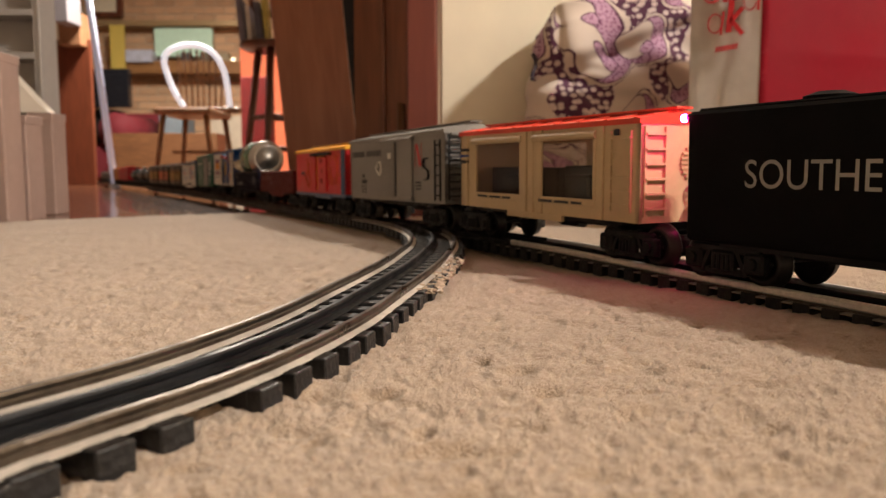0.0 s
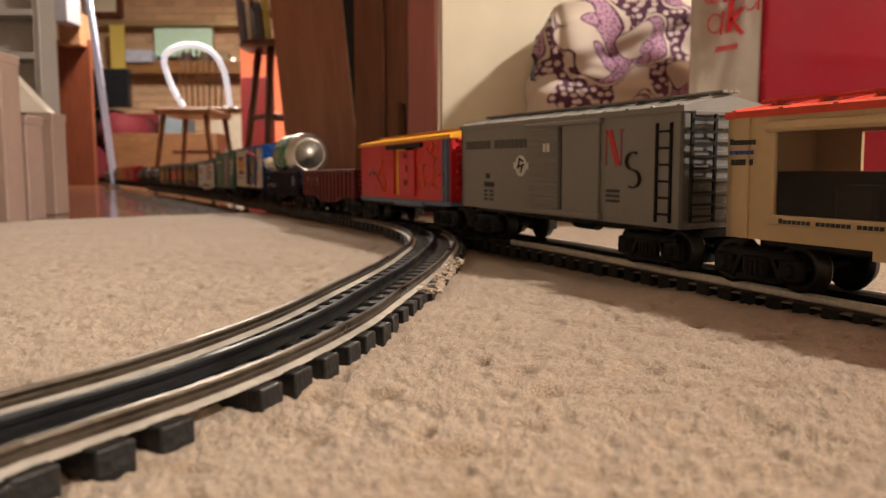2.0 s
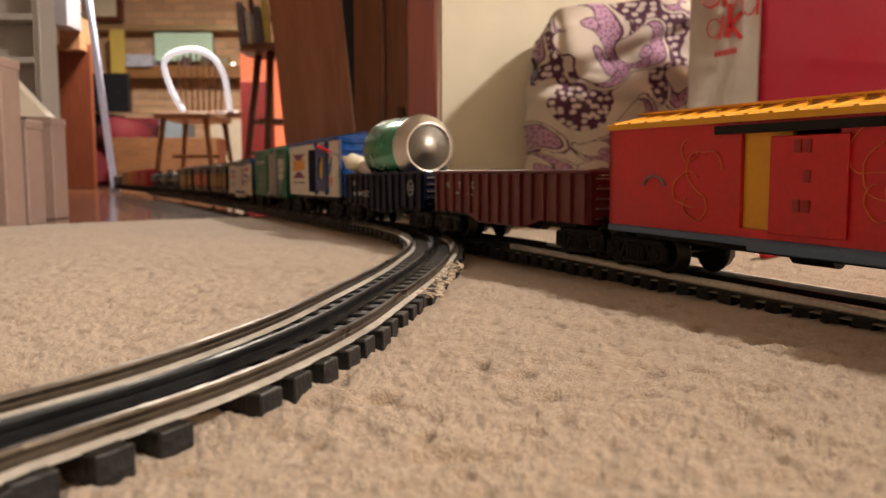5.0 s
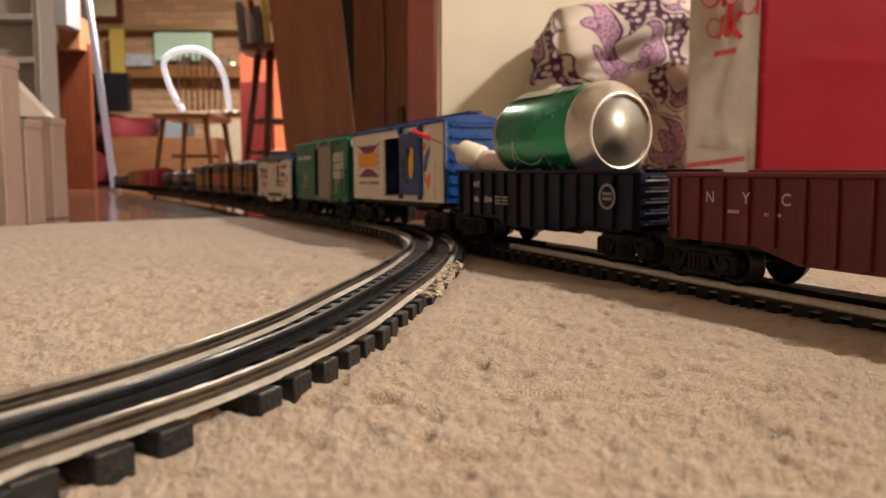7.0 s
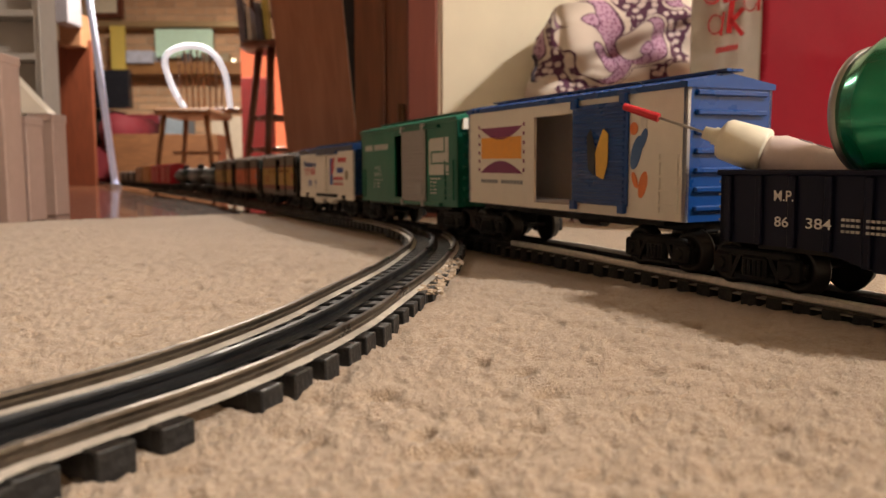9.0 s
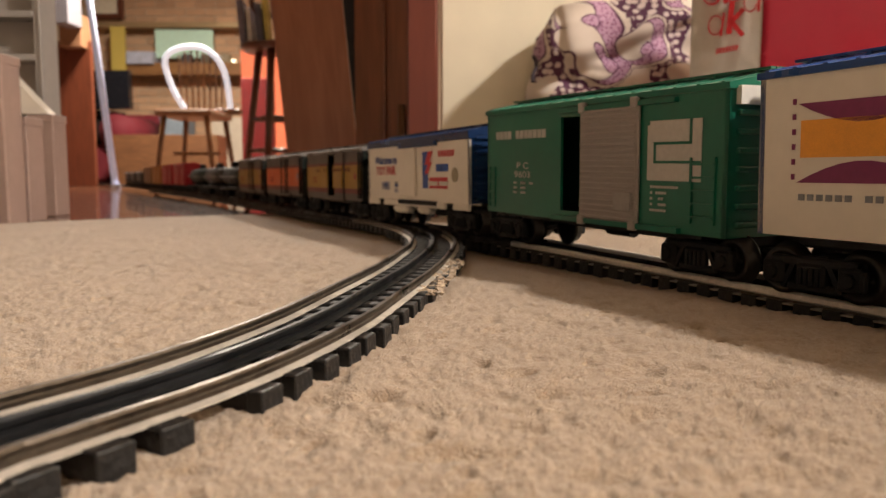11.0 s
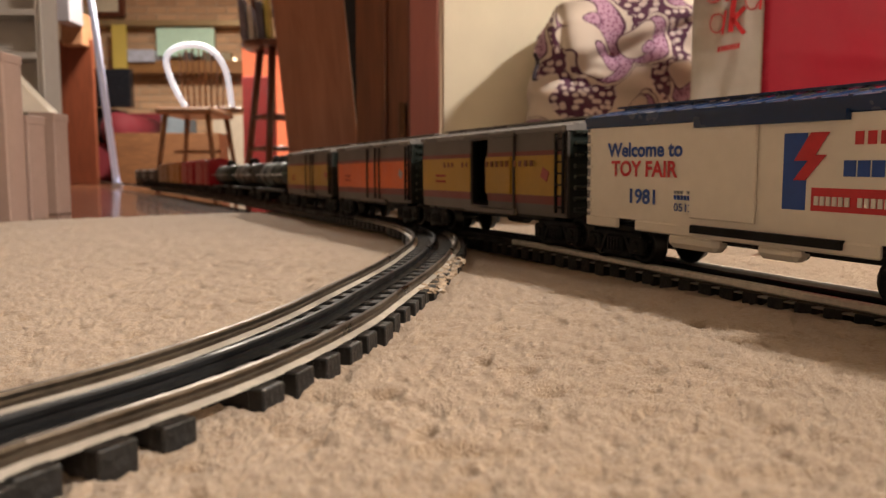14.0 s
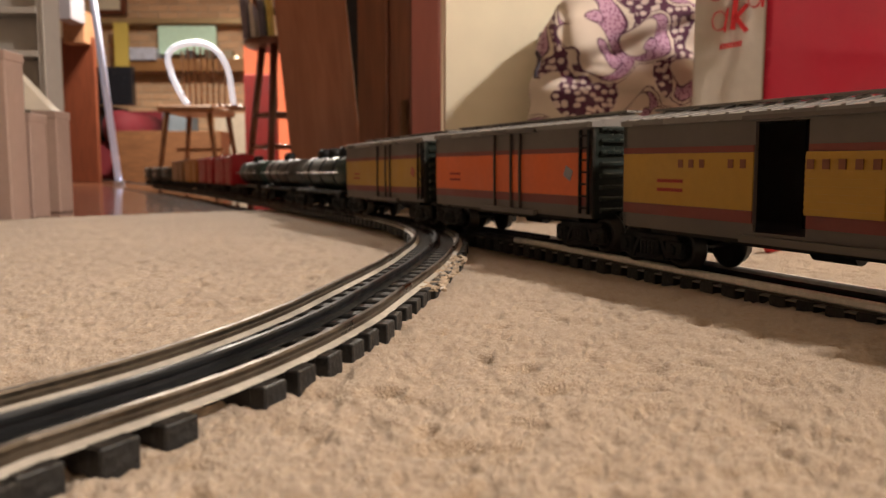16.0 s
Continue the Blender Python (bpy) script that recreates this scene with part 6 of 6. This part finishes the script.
def shelf_unit():
    """A shallow open shelf unit, with boxes standing before it."""
    u = thing("shelf_unit", "shallow white laminate shelf unit beside the doorway", "shelf")
    p = Vector((-0.7613, 1.45, 0.0001))
    u.location = (p.x, 1.45, -0.006)
    W, H, dp = 0.60, 1.2, 0.055
    part("side_panel", box(-0.012, 0, 0, dp, 0, H, bevel=0.0015), M_WHITE_LAM, u)
    part("side_panel", box(-W, -W + 0.012, 0, dp, 0, H, bevel=0.0015), M_WHITE_LAM, u)
    part("back_panel", box(-W + 0.012, -0.012, dp - 0.006, dp, 0, H), M_WHITE_LAM, u)
    for z in (0.01, 0.190, 0.292, 0.372, 0.70, H - 0.012):
        part("shelf", box(-W + 0.012, -0.012, 0, dp - 0.006, z, z + 0.012, bevel=0.001), M_WHITE_LAM, u)
    part("edge_strip", box(-0.002, 0.004, -0.004, dp + 0.002, 0.0, H, bevel=0.001), M_WHITE_LAM, u)
    for x0, x1, h, far, lab in ((-0.7369, -0.6475, 0.2504, 1.12, "tall pinkish-beige cardboard box on the carpet"), (-0.6913, -0.6589, 0.1654, 1.2, "pinkish-beige cardboard box standing on the carpet"), (-0.7539, -0.7093, 0.1833, 1.38, "grey-pink cardboard box standing on the floor")):
        bx_ = thing("card_box", lab, "box")
        bx_.location = (x0, far, -0.006)
        w = x1 - x0
        part("carton", box(0, w, 0, 0.05, 0, h, bevel=0.002), M_PINK, bx_)
        part("lid_edge", box(-0.001, w + 0.001, -0.0015, 0.051, h - 0.012, h + 0.002, bevel=0.001), M_PINK, bx_)
        part("seam", box(w * 0.5, w * 0.5 + 0.0015, -0.0010, 0.0004, 0.01, h - 0.014), mat("card_seam", (0.30, 0.21, 0.17), 0.7), bx_)
    bm = bmesh.new()
    f = bm.faces.new([bm.verts.new(v) for v in (Vector((-0.7925, 1.4, 0.2524)), Vector((-0.7933, 1.4, 0.182)), Vector((-0.7269, 1.4, 0.182)))])
    r = bmesh.ops.extrude_face_region(bm, geom=[f])
    bmesh.ops.translate(bm, verts=[v for v in r["geom"] if isinstance(v, bmesh.types.BMVert)], vec=(0, 0.03, 0))
    solid("card_flap", bm, mat("white_card", (0.74, 0.69, 0.60), 0.6, vary=0.05), "white triangular card flap lying against the shelf", "card")


shelf_unit()

# ---------------------------------------------------------------- next room
def brick_wall():
    wall = solid("wall_far", box(-6.5, 1.2, 8.3, 8.42, -0.05, 2.44), mat("mortar", (0.48, 0.38, 0.27), 0.85, vary=0.1), "tan brick chimney wall of the next room", "wall", kind="structure")
    bm_mat = mat("tan_brick", (0.50, 0.31, 0.18), 0.8, vary=0.3, scale=12, bump=0.3, bump_scale=60, obj_random=0.6)
    full = mesh_of("brick", box(0, 0.205, -0.012, 0.003, 0, 0.068, bevel=0.004), bm_mat)
    n = 0
    for r in range(3, 30):
        z = r * 0.078
        off = 0.1075 if r % 2 else 0
        for c in range(10):
            x = -3.95 + off + c * 0.215
            if n < 300:
                ob = new("brick", full)
                ob.location = (x, 8.3, z)
                ob.parent = wall
                n += 1


brick_wall()
HONEY = wood("honey_pine", (0.20, 0.095, 0.035), (0.33, 0.17, 0.065), (1.5, 9, 9), rough=0.35)
CHAIR_WOOD = wood("chair_oak", (0.16, 0.07, 0.03), (0.32, 0.16, 0.07), (6, 6, 2), rough=0.35)
STOOL_WOOD = wood("dark_cherry", (0.06, 0.018, 0.010), (0.13, 0.04, 0.02), (6, 6, 2), rough=0.3)


def far_room():
    slab("mantel_shelf", -3.3864, 1.1328, -2.0642, 1.261, 8.05, 0.26, HONEY, "honey-coloured wooden mantel shelf on the brick wall", "shelf")
    slab("wall_rail", -3.6721, 1.6297, -2.09, 1.6877, 8.1, 0.2, mat("brass_rail", (0.45, 0.33, 0.18), 0.35, 0.6), "long thin display ledge high on the brick wall", "shelf")
    slab("picture", -3.0496, 1.3183, -2.4369, 1.6103, 8.12, 0.05, mat("mint_glass", (0.50, 0.72, 0.58), 0.3, vary=0.12, scale=3), "pale mint-green picture standing on the mantel", "picture")
    fr = thing("framed_picture", "framed picture with white mat on the brick wall", "picture")
    a, b = Vector((-3.7612, 8.2, 1.7428)), Vector((-3.4196, 8.2, 2.151))
    part("frame", box(a.x, b.x, 8.2, 8.28, a.z, b.z, bevel=0.01), STOOL_WOOD, fr)
    part("picture_sheet", box(a.x + 0.05, b.x - 0.05, 8.19, 8.2, a.z + 0.05, b.z - 0.05), mat("picture_mat", (0.62, 0.58, 0.45), 0.5, vary=0.2, scale=5), fr)
    slab("yellow_panel", -3.4696, 1.1726, -3.3211, 1.6219, 8, 0.04, mat("yellow_cloth", (0.50, 0.38, 0.08), 0.7, vary=0.1), "narrow yellow hanging cloth", "cloth")
    slab("book", -3.3133, 1.242, -3.0373, 1.369, 8, 0.2, mat("pale_blue_books", (0.40, 0.42, 0.50), 0.6, vary=0.4, scale=20), "pale blue book lying on the mantel", "book")
    for x, c in ((-2.7542, (0.06, 0.05, 0.05)), (-2.5533, (0.10, 0.08, 0.05)), (-2.3582, (0.25, 0.2, 0.12))):
        slab("ornament", x, 1.2449, x + 0.1055, 1.3492, 8.06, 0.1, mat("ornament_%d" % len(MATS), c, 0.5), "small dark ornament on the mantel", "ornament")
    bulb = bmesh.new()
    c = Vector((-2.2184, 8.05, 1.261)) + Vector((0, 0.06, 0.020))
    bmesh.ops.create_uvsphere(bulb, u_segments=14, v_segments=8, radius=0.022, matrix=Matrix.Translation(c))
    solid("night_light", bulb, glow("warm_bulb", (1.0, 0.85, 0.6), 2.5), "small glowing warm light on the mantel", "lamp", smooth=True)
    slab("television", -3.2425, 0.6791, -2.8398, 1.0205, 6.9, 0.08, mat("black_screen", (0.008, 0.008, 0.01), 0.2), "black flat television on a dark stand", "television")
    slab("tv_stand", -3.3208, 0.0162, -3.0824, 0.6778, 7, 0.4, M_BLACK, "black wooden television stand", "stand", grounded=True)
    # red couch end with rounded back
    co = thing("couch", "dark red upholstered couch with a rounded arm", "couch")
    rm = mat("red_upholstery", (0.12, 0.006, 0.012), 0.8, vary=0.2, scale=8, bump=0.2)
    a, b = Vector((-3.2702, 7, 0.4311)), Vector((-2.7737, 7, 0.6111))
    part("seat", box(a.x, b.x, 6.9, 7.7, 0.0, 0.36, bevel=0.05), rm, co)
    part("arm", cyl(bmesh.new(), (b.x - 0.18, 6.85, 0.47), (b.x - 0.18, 7.7, 0.47), 0.16, n=20), rm, co, "", True)
    part("back", box(a.x, b.x - 0.02, 7.55, 7.75, 0.3, 0.68, bevel=0.06), rm, co)
    slab("low_chest", -2.8789, 0.0878, -1.9485, 0.427, 6.55, 0.28, wood("brown_chest", (0.10, 0.042, 0.016), (0.18, 0.080, 0.030), (1.5, 9, 9), rough=0.5), "long low brown wooden chest on the floor", "chest", grounded=True)
    slab("storage_box", -2.7627, 0.4737, -2.513, 0.6964, 7.4, 0.3, mat("grey_blue_box", (0.18, 0.22, 0.25), 0.6, vary=0.3, scale=6), "grey-blue storage box behind the chair", "box", grounded=True)
    slab("pale_cabinet", -2.3208, 0.1814, -1.9851, 0.6578, 7.6, 0.4, mat("pale_cabinet_paint", (0.40, 0.34, 0.26), 0.6, vary=0.15, scale=4), "pale low cabinet under the mantel", "cabinet", grounded=True)
    # brown column, orange lamp shade above it
    slab("column", -2.8155, 0.0347, -2.576, 1.051, 5.6, 0.04, wood("red_oak", (0.085, 0.021, 0.009), (0.145, 0.038, 0.016), (9, 9, 1), rough=0.4), "reddish oak post beside the shelf", "post", grounded=True)
    slab("post_cap", -2.7502, 0.9938, -2.5938, 1.2225, 5.5, 0.25, mat("peach_wood", (0.28, 0.14, 0.07), 0.5, vary=0.35, scale=6), "peach-coloured wooden block on the post", "cabinet")
    slab("grey_case", -2.6889, 1.1199, -2.5812, 1.414, 5.3, 0.2, mat("grey_case", (0.22, 0.21, 0.23), 0.5), "grey case beside the post", "case")
    # coral wall hanging behind the stool
    slab("coral_panel", -2.0631, 0.1265, -1.5379, 1.3477, 7.8, 0.06, mat("coral_cloth", (0.85, 0.20, 0.09), 0.7, vary=0.1, scale=6), "bright coral fabric panel", "cloth", grounded=True)
    slab("red_cloth", -1.4324, 0.2603, -1.2041, 0.7585, 5.4, 0.05, mat("wine_cloth", (0.24, 0.02, 0.02), 0.8, vary=0.25, scale=8), "dark red cloth hanging behind the stool", "cloth", grounded=True)
    

far_room()


def bow_chair():
    """Windsor chair: bent bow given a white glow for the light on its rim, spindles, seat, splayed legs."""
    ch = thing("windsor_chair", "oak Windsor chair, its bow made to glow cool white", "chair")
    dist = 4.6
    bow = [Vector((x, dist, z)) for x, z in ((-1.558, 0.468), (-1.613, 0.559), (-1.654, 0.659), (-1.674, 0.749), (-1.649, 0.802), (-1.587, 0.832), (-1.502, 0.842), (-1.428, 0.826), (-1.362, 0.776), (-1.317, 0.693), (-1.299, 0.609), (-1.285, 0.475))]
    fine = []
    for i in range(len(bow) - 1):
        p0, p1, p2, p3 = bow[max(i - 1, 0)], bow[i], bow[i + 1], bow[min(i + 2, len(bow) - 1)]
        for j in range(4):
            t = j / 4
            fine.append(0.5 * ((2 * p1) + (p2 - p0) * t + (2 * p0 - 5 * p1 + 4 * p2 - p3) * t * t + (3 * p1 - p0 - 3 * p2 + p3) * t ** 3))
    fine.append(bow[-1])
    part("bow", sweep(bmesh.new(), fine, [(0.017 * math.cos(q), 0.017 * math.sin(q)) for q in np.linspace(0, 5.6, 9)], up=Vector((0, 1, 0))), BOW_MAT, ch, "chair bow with a cool-white glow put in for the light on it", True)
    zs = 0.4549
    for k in range(8):
        x = -1.5896 + 0.0375 * k
        a = Vector((x - (k - 3.5) * 0.0035, dist, zs))
        b = Vector((x, dist, 0.8223 - 3.4721 * (x - -1.4994) ** 2))
        part("spindle", cyl(bmesh.new(), a, b, 0.006, n=8), CHAIR_WOOD, ch, "", True)
    a, b = Vector((-1.6344, 4.6, 0.4414)), Vector((-1.2215, 4.6, 0.4414))
    part("arm_rail", box(a.x, b.x, dist - 0.02, dist + 0.03, zs - 0.015, zs + 0.02, bevel=0.006), CHAIR_WOOD, ch)
    sz = 0.44
    part("seat", box(a.x + 0.04, b.x - 0.06, dist - 0.42, dist + 0.03, sz - 0.04, sz, bevel=0.012), CHAIR_WOOD, ch)
    for x in (a.x + 0.08, b.x - 0.10):
        part("arm_post", cyl(bmesh.new(), (x, dist, sz), (x, dist, zs), 0.012, n=10), CHAIR_WOOD, ch, "", True)
        for yy in (dist - 0.36, dist):
            part("leg", cyl(bmesh.new(), (x, yy, sz - 0.02), (x + (0.05 if x > a.x + 0.2 else -0.05), yy + (0.04 if yy > dist - 0.1 else -0.04), -0.006), 0.017, 0.012, n=10), CHAIR_WOOD, ch, "", True)
    part("stretcher", cyl(bmesh.new(), (a.x + 0.06, dist - 0.18, 0.2), (b.x - 0.08, dist - 0.18, 0.2), 0.01, n=8), CHAIR_WOOD, ch)


# Emission stands in for the cool light that falls on the chair's bow.
BOW_MAT = glow("lit_bow_glow", (0.84, 0.88, 0.98), 0.6)
bow_chair()


def bar_stool():
    """Round seat on four splayed legs that stand askew to the doorway, with rungs and a slatted back."""
    st = thing("bar_stool", "dark cherry wood bar stool with splayed legs", "stool")
    c = Vector((-0.8373, 3.9, 0.7298))
    top, dist = c.z, 3.9
    part("seat", lathe(bmesh.new(), [(0, top - 0.035), (0.17, top - 0.035), (0.19, top - 0.02), (0.19, top - 0.005), (0.17, top), (0, top - 0.008)], 28, Matrix.Translation((c.x, dist, 0))), STOOL_WOOD, st, "", True)

    def at(angle, z):
        r = 0.10 + 0.10 * (top - z) / top
        return Vector((c.x + r * math.cos(radians(angle)), dist + r * math.sin(radians(angle)), z))

    turns = (172, 262, 352, 82)
    for q in turns:
        part("leg", cyl(bmesh.new(), at(q, top - 0.03), at(q, -0.006), 0.020, 0.016, n=10), STOOL_WOOD, st, "", True)
    for q, q2 in zip(turns, turns[1:] + turns[:1]):
        for z in (0.20, 0.36):
            part("rung", cyl(bmesh.new(), at(q, z), at(q2, z), 0.010, n=8), STOOL_WOOD, st, "", True)
    for sx in (-0.13, -0.02, 0.10):
        part("back_post", cyl(bmesh.new(), (c.x + sx, dist + 0.10, top - 0.01), (c.x + sx - 0.06, dist + 0.17, top + 0.42), 0.015, n=10), STOOL_WOOD, st, "", True)
    for k in range(2):
        part("back_slat", box(c.x - 0.19, c.x + 0.08, dist + 0.14, dist + 0.155, top + 0.16 + k * 0.14, top + 0.20 + k * 0.14, bevel=0.004), STOOL_WOOD, st)
    for k, (w, h, colour) in enumerate(((0.030, 0.21, (0.16, 0.14, 0.19)), (0.022, 0.17, (0.55, 0.50, 0.46)), (0.034, 0.19, (0.10, 0.09, 0.13)), (0.020, 0.23, (0.50, 0.42, 0.10)))):
        x = c.x - 0.178 + k * 0.042
        solid("magazine", box(0, w, -0.08, 0.08, 0, h, bevel=0.002, m=pose(x, dist - 0.02, top - 0.002, 0, -4, 6)), mat("magazine_paper_%d" % k, colour, 0.45, vary=0.5, scale=30), ("violet-grey", "white", "dark violet", "yellow")[k] + " magazine standing upright on the bar stool", "magazine")


bar_stool()


def light_rod():
    a, b = Vector((-1.9099, 4.4, 0.0285)), Vector((-2.0103, 4.4, 0.9977))
    a.z = -0.006
    b = a + (b - a) * 1.3
    r = thing("light_tube", "glowing pale blue-white light tube leaning upright from the floor", "light tube")
    part("tube", cyl(bmesh.new(), a, b, 0.019, n=16), glow("dim_cool_tube", (0.62, 0.68, 0.90), 0.18), r, "", True)
    part("foot", cyl(bmesh.new(), a, a + (b - a) * 0.02, 0.030, n=16), mat("pale_blue_gloss", (0.66, 0.70, 0.86)), r)


light_rod()


# ---------------------------------------------------------------- small things on the carpet
def small_things():
    pen = thing("red_pen", "red marker pen lying on the carpet behind the rails", "pen")
    a, b = Vector((0.2578, 0.6, -0.0052)), Vector((0.3148, 0.66, -0.0058))
    a.z = b.z = 0.0075
    part("barrel", cyl(bmesh.new(), a, b, 0.0042, 0.0036, n=12), M_RED_P, pen, "", True)
    part("tip", cyl(bmesh.new(), b, b + (b - a).normalized() * 0.006, 0.0034, 0.0015, n=10), M_RED_P, pen)
    # thin wire beside the rail
    w = bmesh.new()
    pts = []
    for i in range(15):
        u = i / 14
        p = Vector((0.0587 + 0.0272 * u, 0.58, 0))
        p.z = 0.003 + 0.006 * math.sin(math.pi * u)
        pts.append(p)
    sweep(w, pts, [(0.0005 * math.cos(q), 0.0005 * math.sin(q)) for q in np.linspace(0, 5, 6)])
    solid("loose_wire", w, mat("copper_wire", (0.42, 0.15, 0.08), 0.4, 0.6), "thin reddish wire looped beside the rail", "wire", smooth=True)
    # dried glue and dust on the turnout's ties
    rng = random.Random(12)
    d = bmesh.new()
    for k in range(240):
        u = rng.random()
        q = on_line(0.312 + 0.121 * u + rng.uniform(-0.004, 0.004), 0.139 + 0.075 * u + rng.uniform(-0.005, 0.006))
        r = rng.uniform(0.0007, 0.0021)
        squash = Matrix.Diagonal((rng.uniform(0.8, 1.9), rng.uniform(0.8, 1.6), rng.uniform(0.35, 0.7), 1))
        out = bmesh.ops.create_icosphere(d, subdivisions=1, radius=r, matrix=pose(q.x, q.y, 0.0128 + rng.random() * 0.0012, rng.uniform(-20, 20), rng.uniform(-20, 20), rng.uniform(0, 180)) @ squash)
        for v in out["verts"]:
            v.co += Vector((rng.uniform(-1, 1), rng.uniform(-1, 1), rng.uniform(-1, 1))) * r * 0.3
    for k in range(30):
        u = rng.random()
        q = on_line(0.312 + 0.121 * u, 0.141 + 0.075 * u)
        v = Vector((rng.uniform(-1, 1), rng.uniform(-1, 1), rng.uniform(-0.1, 0.3))).normalized() * rng.uniform(0.003, 0.008)
        cyl(d, (q.x, q.y, 0.0128), (q.x + v.x, q.y + v.y, 0.0132 + v.z * 0.6), 0.0003, n=5)
    solid("dried_glue", d, mat("pale_glue_flakes", (0.36, 0.28, 0.20), 0.5, vary=0.3, scale=300), "pale dried glue and fluff on the turnout ties", "debris", kind="stuff")


small_things()


# ---------------------------------------------------------------- what moves
def motions():
    times = [round(0.5 * i, 1) for i in range(33)]
    for car, s0, half in CARS:
        walk(car, [(t, car_pose(s0 - gone(t), half)) for t in times])
    _, s0, half = next(c for c in CARS if c[0] == mp[0])
    for ob, m in CARGO:
        walk(ob, [(t, car_pose(s0 - gone(t), half) @ m) for t in times])
    fine = [round(0.1 * i, 1) for i in range(161)]
    turn = [math.degrees(gone(t) / R_WHEEL) for t in fine]
    for w, wx in WHEELS:
        walk(w, [(t, pose(wx, 0, R_WHEEL, 0, a, 0)) for t, a in zip(fine, turn)])


motions()
